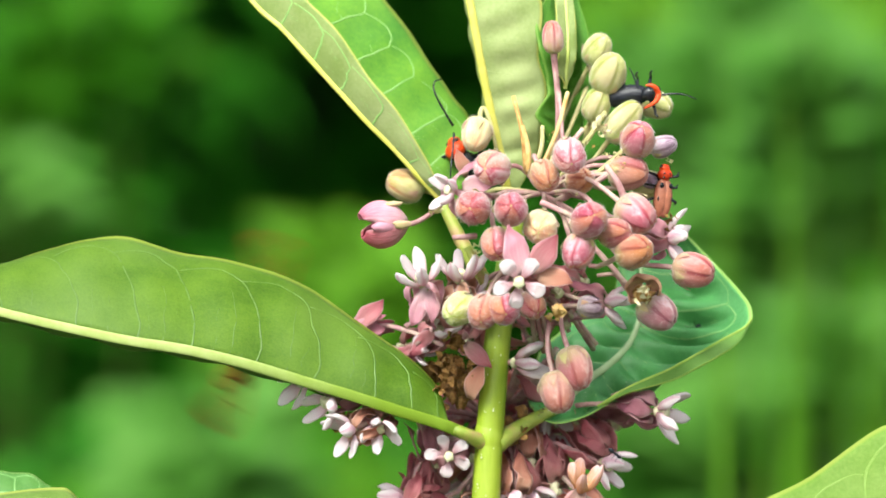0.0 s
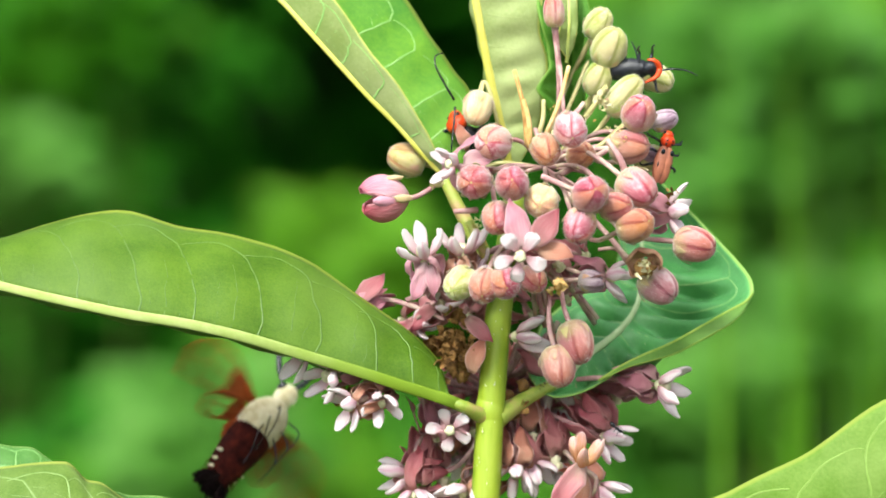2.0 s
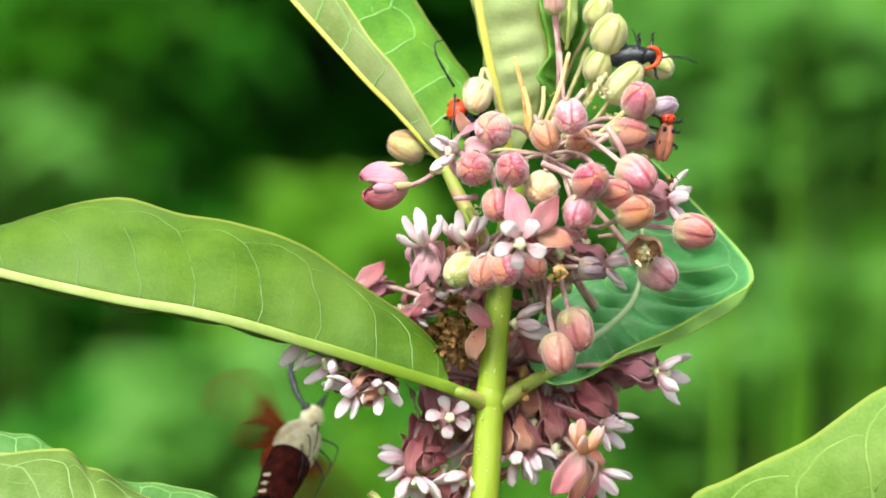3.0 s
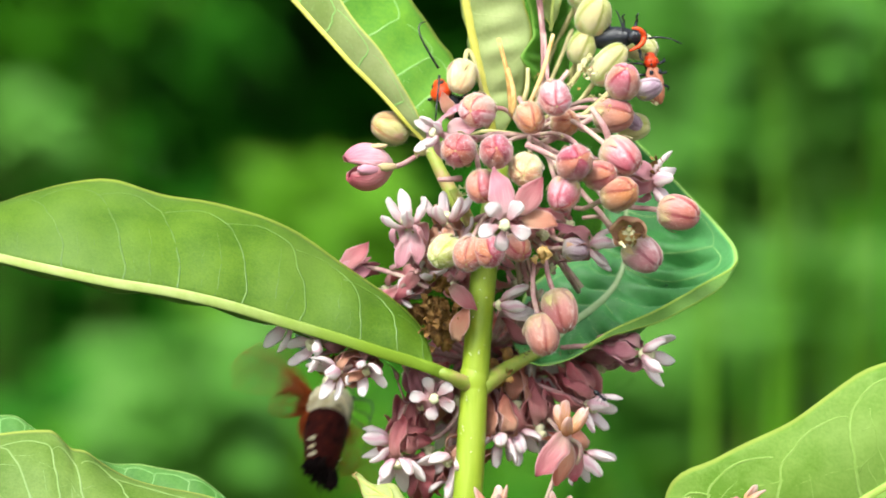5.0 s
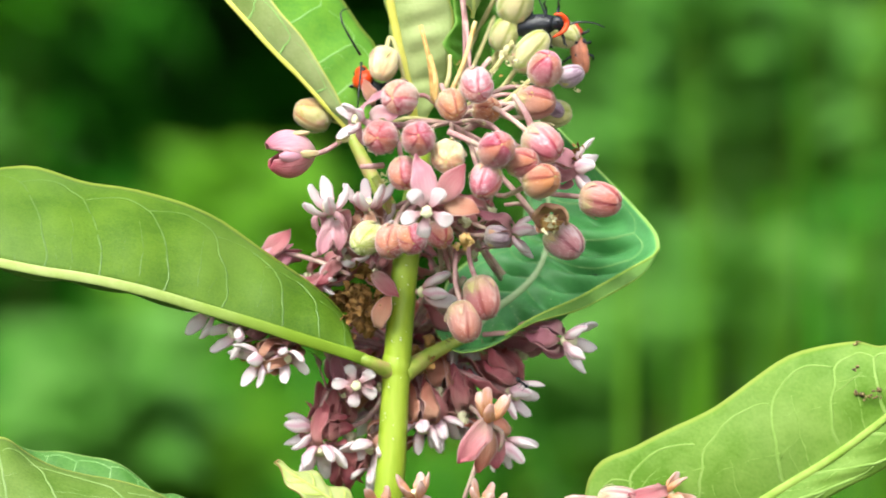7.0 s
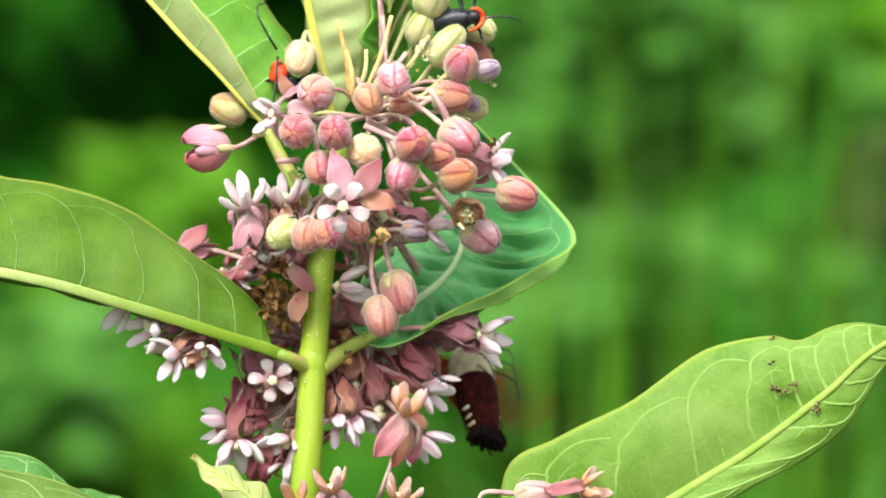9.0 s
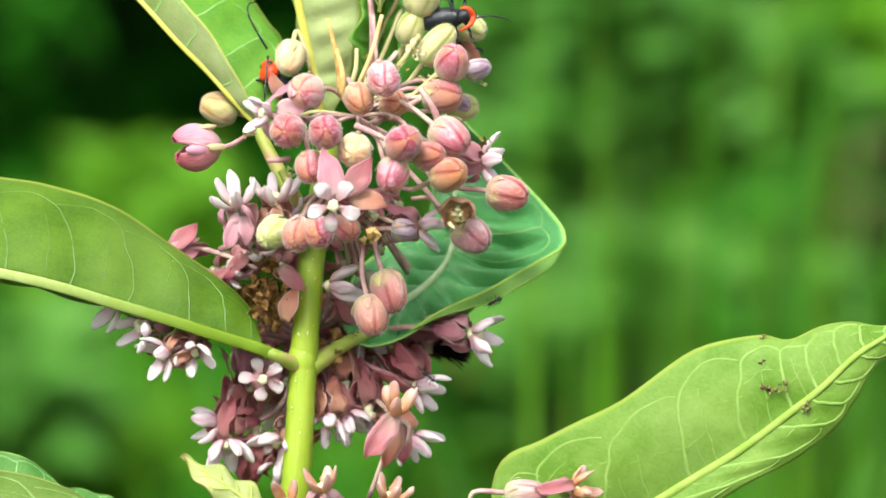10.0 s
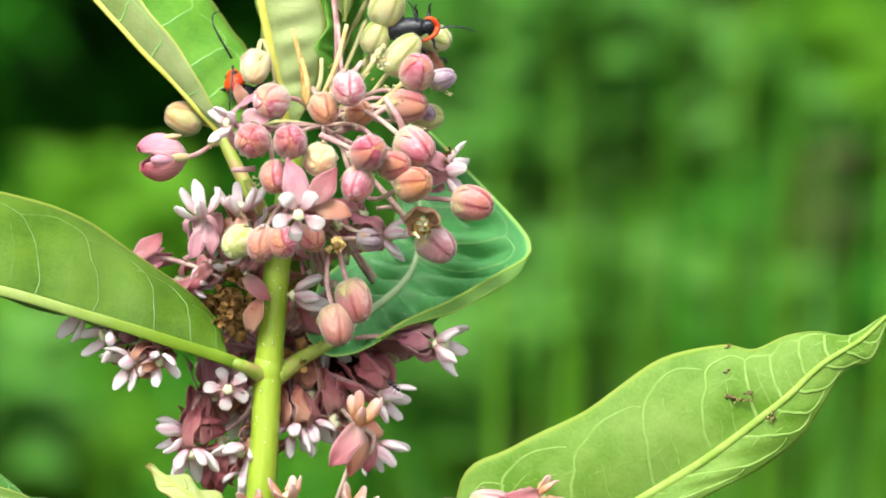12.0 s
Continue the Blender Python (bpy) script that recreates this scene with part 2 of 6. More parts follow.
LEAF_UNDER = blade_material("leaf_underside", (0.037, 0.104, 0.004), (0.088, 0.180, 0.012), (0.31, 0.41, 0.052), 0.25)
LEAF_PALE = blade_material("leaf_pale_underside", (0.090, 0.205, 0.014), (0.205, 0.335, 0.066), (0.25, 0.34, 0.06), 0.25)
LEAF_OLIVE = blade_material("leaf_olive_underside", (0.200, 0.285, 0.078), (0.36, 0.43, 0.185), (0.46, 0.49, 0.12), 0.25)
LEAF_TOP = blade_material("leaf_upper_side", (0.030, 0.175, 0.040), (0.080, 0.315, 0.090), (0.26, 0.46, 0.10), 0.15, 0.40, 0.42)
# raised green: light shining through the blade is put into the colour
LEAF_GLOW = blade_material("leaf_backlit", (0.085, 0.29, 0.040), (0.235, 0.50, 0.050), (0.36, 0.48, 0.08), 0.45)
LEAF_RIM = blade_material("leaf_rim_underside", (0.085, 0.22, 0.025), (0.15, 0.31, 0.065), (0.30, 0.42, 0.08), 0.3)
LEAF_DARK = blade_material("leaf_dark_side", (0.065, 0.23, 0.018), (0.15, 0.40, 0.055), (0.22, 0.42, 0.08), 0.45)
LEAF_YELLOW = blade_material("leaf_yellowed", (0.28, 0.37, 0.10), (0.40, 0.47, 0.18), (0.30, 0.20, 0.08), 0.25)
BUD_PINK = bud_material("bud_pink", [(0.38, 0.080, 0.120), (0.48, 0.180, 0.225), (0.55, 0.35, 0.38)], (0.29, 0.02, 0.045), (0.42, 0.40, 0.14), (0.46, 0.22, 0.10), (0.56, 0.43, 0.43))
BUD_RED = bud_material("bud_rose", [(0.30, 0.042, 0.078), (0.40, 0.105, 0.150), (0.48, 0.25, 0.30)], (0.22, 0.012, 0.03), (0.40, 0.34, 0.13), (0.43, 0.17, 0.08), (0.50, 0.34, 0.36))
BUD_RUSSET = bud_material("bud_russet", [(0.30, 0.075, 0.080), (0.40, 0.145, 0.135), (0.48, 0.29, 0.27)], (0.20, 0.035, 0.03), (0.38, 0.36, 0.14), (0.42, 0.18, 0.09), (0.50, 0.36, 0.36))
BUD_ORANGE = bud_material("bud_orange", [(0.32, 0.080, 0.060), (0.41, 0.155, 0.105), (0.48, 0.29, 0.21)], (0.22, 0.035, 0.025), (0.36, 0.36, 0.11), (0.42, 0.17, 0.055), (0.47, 0.32, 0.28))
BUD_CREAM = bud_material("bud_cream", [(0.58, 0.30, 0.18), (0.64, 0.52, 0.27), (0.70, 0.62, 0.40)], (0.50, 0.26, 0.14), (0.44, 0.45, 0.14), (0.60, 0.36, 0.20), (0.66, 0.60, 0.40))
BUD_GREEN = bud_material("bud_green", [(0.26, 0.34, 0.045), (0.40, 0.45, 0.12), (0.56, 0.55, 0.29)], (0.24, 0.27, 0.05), (0.27, 0.38, 0.06), (0.52, 0.40, 0.24), (0.56, 0.55, 0.35))
BUD_OLIVE = bud_material("bud_olive", [(0.28, 0.20, 0.05), (0.40, 0.32, 0.09), (0.50, 0.45, 0.20)], (0.28, 0.11, 0.05), (0.27, 0.36, 0.06), (0.45, 0.24, 0.11), (0.50, 0.43, 0.26))
BUD_PURPLE = bud_material("bud_withered", [(0.22, 0.14, 0.20), (0.36, 0.26, 0.33), (0.50, 0.40, 0.46)], (0.14, 0.08, 0.11), (0.38, 0.36, 0.28), (0.28, 0.18, 0.25), (0.48, 0.40, 0.45))
BUD_DUSK = bud_material("bud_dusky", [(0.30, 0.11, 0.13), (0.40, 0.21, 0.23), (0.46, 0.34, 0.36)], (0.18, 0.04, 0.06), (0.36, 0.40, 0.16), (0.38, 0.22, 0.14), (0.46, 0.38, 0.36))
BUD_ORANGE_CUP = surface("bud_orange_dry", [(0.38, 0.16, 0.09), (0.52, 0.28, 0.18), (0.56, 0.40, 0.20)], 330, 0.7, 0.3, 1500, 0.15, 0.1, 0.2)
PEDICEL = surface("pedicel_pink", [(0.30, 0.13, 0.14), (0.43, 0.25, 0.25), (0.52, 0.42, 0.32)], 250, 0.7, 0.3, 1500, 0.05)
PEDICEL_GREEN = surface("pedicel_green", [(0.34, 0.32, 0.12), (0.52, 0.48, 0.24)], 250, 0.7, 0.3, 1500, 0.05)
STUB = surface("dry_pedicel", [(0.38, 0.19, 0.05), (0.56, 0.34, 0.11), (0.64, 0.48, 0.24)], 260, 0.75, 0.3, 1500)
SEPAL = surface("sepal_green", [(0.40, 0.40, 0.12), (0.50, 0.38, 0.20), (0.50, 0.27, 0.20)], 300, 0.6, 0.15, 1500, 0.1, 0.3)
PETAL = lengthwise("petal_pink", [(0.0, (0.62, 0.42, 0.36)), (0.3, (0.64, 0.29, 0.31)), (0.75, (0.60, 0.19, 0.23)), (1.0, (0.46, 0.09, 0.13))], translucent=0.4, margin=0.4)
PETAL_PALE = lengthwise("petal_rose", [(0.0, (0.78, 0.60, 0.60)), (0.35, (0.74, 0.40, 0.47)), (1.0, (0.64, 0.22, 0.31))], translucent=0.35, margin=0.45)
PETAL_DULL = lengthwise("petal_mauve", [(0.0, (0.62, 0.38, 0.33)), (0.4, (0.60, 0.25, 0.26)), (1.0, (0.50, 0.12, 0.16))], translucent=0.5, margin=0.4, edge=(0.72, 0.46, 0.42))
PETAL_LILAC = lengthwise("petal_lilac", [(0.0, (0.64, 0.42, 0.40)), (0.4, (0.62, 0.29, 0.35)), (1.0, (0.52, 0.18, 0.26))], translucent=0.45, margin=0.45)
PETAL_TAN = lengthwise("petal_tan", [(0.0, (0.64, 0.42, 0.30)), (0.5, (0.64, 0.31, 0.22)), (1.0, (0.60, 0.20, 0.15))], translucent=0.45, margin=0.5)
HOOD = lengthwise("hood_white", [(0.0, (0.60, 0.30, 0.33)), (0.22, (0.74, 0.50, 0.56)), (0.52, (0.80, 0.70, 0.73)), (1.0, (0.82, 0.79, 0.79))], translucent=0.35, margin=0.75, edge=(0.64, 0.32, 0.44), vary=0.25)
HOOD_ORANGE = lengthwise("hood_orange", [(0.0, (0.62, 0.25, 0.08)), (0.45, (0.70, 0.38, 0.21)), (0.75, (0.78, 0.48, 0.42)), (1.0, (0.82, 0.64, 0.62))], translucent=0.3, margin=0.3, edge=(0.72, 0.36, 0.32))
DOWN = surface("white_down", [(0.66, 0.58, 0.56), (0.80, 0.75, 0.73)], 400, 0.8, 0.0, 1500, 0.3)
COLUMN = surface("flower_column", [(0.52, 0.52, 0.30), (0.72, 0.70, 0.48)], 900, 0.5, 0.2, 3000, 0.1)
BROWN = surface("withered_brown", [(0.06, 0.025, 0.006), (0.26, 0.13, 0.03), (0.50, 0.30, 0.10)], 500, 0.85, 0.6, 2500, 0.15)
CHAFF = surface("dry_chaff", [(0.44, 0.40, 0.16), (0.60, 0.56, 0.30), (0.70, 0.66, 0.46)], 500, 0.8, 0.3, 2500, 0.3)
SPECK = surface("white_speck", [(0.48, 0.52, 0.32), (0.68, 0.70, 0.56)], 900, 0.7)
DROPPING = surface("dark_speck", [(0.02, 0.015, 0.01), (0.14, 0.09, 0.03), (0.42, 0.34, 0.14)], 1800, 0.7)
BLACK = surface("insect_black", [(0.002, 0.003, 0.006), (0.007, 0.010, 0.018)], 800, 0.27, 0.2, 3000, 0, 0, 0.45)
SCARLET = surface("beetle_scarlet", [(0.46, 0.03, 0.004), (0.66, 0.07, 0.010)], 500, 0.4, 0.15, 3000, 0, 0, 0.3)
BRICKRED = surface("beetle_brick_red", [(0.20, 0.07, 0.045), (0.42, 0.15, 0.085)], 500, 0.4, 0.2, 3000, 0, 0, 0.3)
FUR_CREAM = surface("moth_fur_cream", [(0.50, 0.42, 0.22), (0.68, 0.62, 0.40), (0.78, 0.74, 0.56)], 400, 0.9, 0.4, 2500, 0.1, 0.1, 0.2)
FUR_RED = surface("moth_fur_red", [(0.014, 0.002, 0.002), (0.040, 0.006, 0.004), (0.10, 0.015, 0.007)], 400, 0.9, 0.4, 2500, 0, 0, 0.1)
FUR_RUST = surface("moth_wing_rust", [(0.20, 0.03, 0.006), (0.34, 0.07, 0.014)], 400, 0.8, 0.2, 2500, 0.25, 0, 0.15)
FUR_BLACK = surface("moth_fur_black", [(0.003, 0.002, 0.002), (0.012, 0.006, 0.006)], 400, 0.9, 0.4, 2500, 0, 0, 0.1)
EARTH = surface("meadow_ground", [(0.02, 0.03, 0.01), (0.04, 0.07, 0.015), (0.06, 0.06, 0.03)], 3, 0.9, 0.6, 60)
WEED = [
    surface("weed_green", [(0.016, 0.095, 0.002), (0.030, 0.155, 0.004), (0.06, 0.20, 0.008)], 8, 0.6, 0.2, 90, 0.35, spec=0.1),
    surface("weed_lime", [(0.050, 0.165, 0.004), (0.080, 0.225, 0.009), (0.125, 0.275, 0.020)], 8, 0.6, 0.2, 90, 0.35, spec=0.1),
    surface("weed_cool", [(0.030, 0.13, 0.009), (0.062, 0.20, 0.022), (0.105, 0.26, 0.042)], 8, 0.55, 0.2, 90, 0.3, spec=0.15),
    # deep shade between the leaves is put into this dark green
    surface("foliage_shaded", [(0.006, 0.052, 0.002), (0.015, 0.110, 0.004), (0.026, 0.145, 0.007)], 8, 0.6, 0.2, 90, 0.12, spec=0.1),
    surface("weed_brown", [(0.030, 0.026, 0.012), (0.055, 0.046, 0.02), (0.08, 0.07, 0.03)], 8, 0.7, 0.2, 90, 0.1, spec=0.1),
]
WEED_STEM = surface("weed_stem", [(0.03, 0.07, 0.008), (0.07, 0.13, 0.02)], 40, 0.6, spec=0.1)
# near-black: the shade inside the crowns is put into the bark colour
BARK = surface("bark_shaded", [(0.003, 0.008, 0.002), (0.008, 0.016, 0.004)], 30, 0.9, 0.8, 120, spec=0.1)


def wing_film():
    m = surface("wing_film", [(0.20, 0.14, 0.05), (0.26, 0.18, 0.08)], 300, 0.3, 0.1, 2000)
    n, l = m.node_tree.nodes, m.node_tree.links
    tr, mx = n.new("ShaderNodeBsdfTransparent"), n.new("ShaderNodeMixShader")
    mx.inputs[0].default_value = 0.13
    l.new(tr.outputs[0], mx.inputs[1])
    l.new(n["Principled BSDF"].outputs[0], mx.inputs[2])
    l.new(mx.outputs[0], n["Material Output"].inputs[0])
    return m


FILM = wing_film()

# ---- shaping ----
MM = 0.001
EYE = Vector((0, -DISTANCE, EYE_HEIGHT))
NODE = Vector((10.08, 0, EYE_HEIGHT * 1000 - 33.47)) * MM


def at(x, z, d=0.0):
    """A place by millimetres right of and above the leaf pair's joint, drawn d mm along the sight line towards the viewer."""
    p = NODE + Vector((x, 0, z)) * MM
    return EYE + (p - EYE) * (1 - d * MM / DISTANCE)


def sheet(x, y):
    """Millimetres right of and above the leaf pair's joint, from the drawing sheet's units."""
    return (x - 868) * 0.11996, (720 - y) * 0.11996


def S(x, y, d=0.0):
    """A place by the drawing sheet's units, d mm towards the viewer."""
    return at(*sheet(x, y), d)


def curve(points, n):
    """n + 1 places along a smooth line through the points."""
    q = [Vector(p) for p in points]
    if len(q) == 2:
        return [q[0].lerp(q[1], i / n) for i in range(n + 1)]
    q = [q[0] * 2 - q[1], *q, q[-1] * 2 - q[-2]]
    out = []
    for i in range(n + 1):
        s = i / n * (len(q) - 3)
        k = min(int(s), len(q) - 4)
        t = s - k
        a, b, c, d = q[k:k + 4]
        out.append(0.5 * (2 * b + (c - a) * t + (2 * a - 5 * b + 4 * c - d) * t * t + (3 * b - a - 3 * c + d) * t ** 3))
    return out


def add_tube(bm, line, radii, sides=8, flat=1.0, up=None):
    """Adds a closed tube along the line. radii: one for each place, or a first and a last."""
    n = len(line)
    if len(radii) == 2:
        radii = [radii[0] + (radii[1] - radii[0]) * i / (n - 1) for i in range(n)]
    rings, side = [], None
    for i, p in enumerate(line):
        t = (line[min(i + 1, n - 1)] - line[max(i - 1, 0)]).normalized()
        if side is None:
            side = t.cross(up if up else Vector((0.3, 1, 0.2))).normalized()
        side = (side - t * side.dot(t)).normalized()
        other = t.cross(side)
        rings.append([bm.verts.new(p + (side * math.cos(a) + other * math.sin(a) * flat) * radii[i]) for a in (2 * math.pi * k / sides for k in range(sides))])
    for r, s in zip(rings, rings[1:]):
        for k in range(sides):
            bm.faces.new((r[k], r[(k + 1) % sides], s[(k + 1) % sides], s[k]))
    bm.faces.new(rings[0][::-1]), bm.faces.new(rings[-1])
    return bm


def tube(points, radii, n=16, sides=8):
    return add_tube(bmesh.new(), curve(points, n), radii, sides)


def add_ball(bm, centre, size, rows=10, cols=14, turn=None, wobble=0.0):
    """Adds an ellipsoid with half axes size, turned by the matrix turn."""
    grid = []
    for i in range(rows + 1):
        a = math.pi * i / rows
        ring = []
        for k in range(cols):
            b = 2 * math.pi * k / cols
            v = Vector((math.sin(a) * math.cos(b), math.sin(a) * math.sin(b), math.cos(a)))
            if wobble:
                v *= 1 + wobble * noise.noise(v * 3 + Vector(centre) * 900)
            v = Vector((v.x * size[0], v.y * size[1], v.z * size[2]))
            ring.append(v)
        grid.append(ring)
    def put(v):
        return bm.verts.new(Vector(centre) + (turn @ v if turn else v))
    top, bottom = put(grid[0][0]), put(grid[-1][0])
    mid = [[put(v) for v in ring] for ring in grid[1:-1]]
    for k in range(cols):
        j = (k + 1) % cols
        bm.faces.new((top, mid[0][k], mid[0][j]))
        bm.faces.new((bottom, mid[-1][j], mid[-1][k]))
        for r, s in zip(mid, mid[1:]):
            bm.faces.new((r[k], s[k], s[j], r[j]))
    return bm


def mesh_of(name, bm, materials, smooth=True):
    me = bpy.data.meshes.new(name)
    bm.normal_update()
    bm.to_mesh(me)
    bm.free()
    for m in materials if isinstance(materials, (list, tuple)) else [materials]:
        me.materials.append(m)
    if smooth:
        me.shade_smooth()
    return me


def part(name, bm, material, parent, label="", m=None):
    """Links a bmesh, or a mesh that is shared, as one object under its thing; places in the world unless m is given."""
    ob = new(name, bm if isinstance(bm, bpy.types.Mesh) else mesh_of(name, bm, material))
    if parent:
        ob.parent = parent
        ob.matrix_parent_inverse = parent.matrix_world.inverted() if m is None else Matrix()
    if m is not None:
        ob.matrix_basis = m
    if label:
        ob["label"] = label
    return ob


def frame_of(place, axis, spin=0.0):
    """A pose whose z points along axis."""
    return Matrix.Translation(place) @ Vector(axis).to_track_quat("Z", "Y").to_matrix().to_4x4() @ pose(0, 0, 0, 0, 0, spin)


def facing(place, forward, back):
    """A pose whose x points forward and z as near to back as may be."""
    x = Vector(forward).normalized()
    z = Vector(back)
    z = (z - x * z.dot(x)).normalized()
    y = z.cross(x)
    m = Matrix((x, y, z)).transposed().to_4x4()
    return Matrix.Translation(place) @ m


# ---- leaves ----


def leaf(parent, label, mid, edge_a, edge_b, materials, vein, rib_material, rib=(1.3, 0.35), rib_flat=0.6, bulge=(2.0, 2.0), veins=10, ripple=0.5, wave=0.0, side=-1, lift=1.0, crease=0.0, vein_width=1.0, lean=0.06, links=2):
    """A leaf between its midrib and two margins. side: the way of the face with raised veins (-1: towards the viewer)."""
    nu, nv = (96 if crease else 56), 12
    m, ea, eb = curve(mid, nu), curve(edge_a, nu), curve(edge_b, nu)

    def spot(half, u, v):
        """The place on a half blade: u along, v from midrib to margin."""
        s = max(0.0, min(1.0, u)) * nu
        k = min(int(s), nu - 1)
        f = s - k
        e = ea if half == 0 else eb
        a, b = m[k].lerp(m[k + 1], f), e[k].lerp(e[k + 1], f)
        along = (m[k + 1] - m[k]).normalized()
        across = b - a
        w = across.length
        nrm = along.cross(across).normalized() if w > 1e-6 else Vector((0, side, 0))
        if nrm.y * side < 0:
            nrm = -nrm
        h = bulge[half] * math.sin(math.pi * v) * min(1, w / 0.02)
        if crease:
            fold = math.sin(math.pi * (u - 0.05 - 0.043 * half / veins - 0.032 * v) * veins / 0.86)
            h -= crease * (1 - abs(fold)) * min(1, 3 * v, max(0, 2.4 * (0.78 - v))) * min(1, w / 0.02)
        h += ripple * math.sin(2 * math.pi * (u - 0.09 * v) * veins) * math.sin(math.pi * v) * min(1, w / 0.02)
        h += wave * math.sin(2 * math.pi * u * 3.3 + half) * v * v
        h += 0.35 * noise.noise((a + (b - a) * v) * 120) * v
        rim = 1 + 0.016 * v * v * noise.noise(Vector((u * 13, half * 5.0, a.x * 9)))
        return a + across * v * rim + nrm * h * MM, nrm

    bm = bmesh.new()
    layer = bm.loops.layers.uv.new("uv")
    for half in (0, 1):
        grid = [[bm.verts.new(spot(half, i / nu, j / nv)[0]) for j in range(nv + 1)] for i in range(nu + 1)]
        for i in range(nu):
            for j in range(nv):
                f = bm.faces.new((grid[i][j], grid[i + 1][j], grid[i + 1][j + 1], grid[i][j + 1]))
                f.material_index = half
                for loop, (a, b) in zip(f.loops, ((i, j), (i + 1, j), (i + 1, j + 1), (i, j + 1))):
                    loop[layer].uv = (a / nu, b / nv)
    bmesh.ops.remove_doubles(bm, verts=bm.verts, dist=1e-6)
    bmesh.ops.recalc_face_normals(bm, faces=bm.faces)
    ob = part("leaf", bm, materials, parent, label)
    solid = ob.modifiers.new("thickness", "SOLIDIFY")
    solid.thickness, solid.offset = 0.35 * MM, 0
    part("midrib", add_tube(bmesh.new(), [p + Vector((0, side * 0.4 * MM * lift, 0)) for p in m], (rib[0] * MM, rib[1] * MM), 12, rib_flat, Vector((0, side, 0.001))), rib_material, ob)
    bm = bmesh.new()
    step = 0.9 / veins
    for half in (0, 1):
        for k in range(veins):
            u0 = 0.04 + step * (k + 0.5 * half + random.uniform(-0.12, 0.12))
            reach = random.uniform(0.70, 0.76)
            # a strong side vein that bends into an arch and meets the next one
            path = [(u0 + lean * x ** 1.3, reach * x) for x in (i / 14 for i in range(15))]
            path += [(u0 + lean + step * x, reach + 0.10 * math.sin(math.pi * x) ** 0.8 + 0.02 * x) for x in (i / 12 for i in range(1, 13))]
            line = []
            for i, (u, v) in enumerate(path):
                if u > 0.985:
                    break
                p, nrm = spot(half, u + 0.005 * noise.noise(Vector((i * 0.35, k * 3.1, half))), v + 0.015 * noise.noise(Vector((i * 0.3, k * 1.7, 4 + half))))
                line.append(p + nrm * 0.20 * MM)
            if len(line) > 5 and (line[-1] - line[0]).length > 2 * MM:
                add_tube(bm, line, [(0.44 - 0.010 * i) * vein_width * MM for i in range(len(line))], 6, 0.20, nrm)
            # weaker veins between, that lose themselves in the blade
            for f, far, thick in ((0.5, random.uniform(0.45, 0.7), 0.26), (0.27, random.uniform(0.2, 0.4), 0.14), (0.76, random.uniform(0.2, 0.4), 0.14)):
                line = []
                for i in range(11):
                    x = i / 10 * far
                    u = u0 + f * step + lean * x ** 1.2 + 0.006 * noise.noise(Vector((x * 6, k * 2.3, f * 9)))
                    if u > 0.98:
                        break
                    p, nrm = spot(half, u, x)
                    line.append(p + nrm * 0.15 * MM)
                if len(line) > 5 and (line[-1] - line[0]).length > 1.2 * MM:
                    add_tube(bm, line, (thick * vein_width * MM, 0.05 * MM), 5, 0.18, nrm)
            # cross links
            for _ in range(links):
                x, way = random.uniform(0.25, 0.85), random.choice((-1, 1))
                line = []
                for i in range(9):
                    y = i / 8
                    u = u0 + lean * x + way * 0.8 * step * y
                    v = reach * x + 0.14 * y + 0.05 * noise.noise(Vector((y * 3, k * 2.3, x * 9)))
                    if not 0.01 < u < 0.98 or v > 0.9:
                        break
                    p, nrm = spot(half, u, v)
                    line.append(p + nrm * 0.15 * MM)
                if len(line) > 5 and (line[-1] - line[0]).length > 1.2 * MM:
                    add_tube(bm, line, (0.15 * vein_width * MM, 0.04 * MM), 4, 0.35, nrm)
    part("vein_network", bm, vein, ob)
    return spot


plant = new("milkweed_plant")
plant.location = NODE - Vector((0.012, 0, NODE.z))
tagged(plant, "common milkweed with green stem, broad leaves and pink flower umbels", "plant")
bpy.context.view_layer.update()

# main stem, rising from the ground through the leaf joint into the umbel
low = NODE + Vector((-0.012, 0, -NODE.z))
stem_line = [low.lerp(at(-3.6, -51.6, 0), k / 24) for k in range(24)] + [at(-3.6, -51.6, 0), at(-2.2, -33.6, 0), at(-1, -19.4, 0), at(0.1, 0, 0), at(1.9, 21.6, 0), at(3.8, 34.8, -2), at(5.6, 46.8, -6)]
part("stem", add_tube(bmesh.new(), curve(stem_line, 120), [0.0036] * 91 + [0.0036 - 0.0011 * i / 29 for i in range(30)], 20), STEM, plant, "smooth yellow-green stem")
bm = bmesh.new()
add_ball(bm, at(0, 0.5, 0), (0.0032, 0.0032, 0.005), 10, 18)
part("stem_joint", bm, STEM, plant)

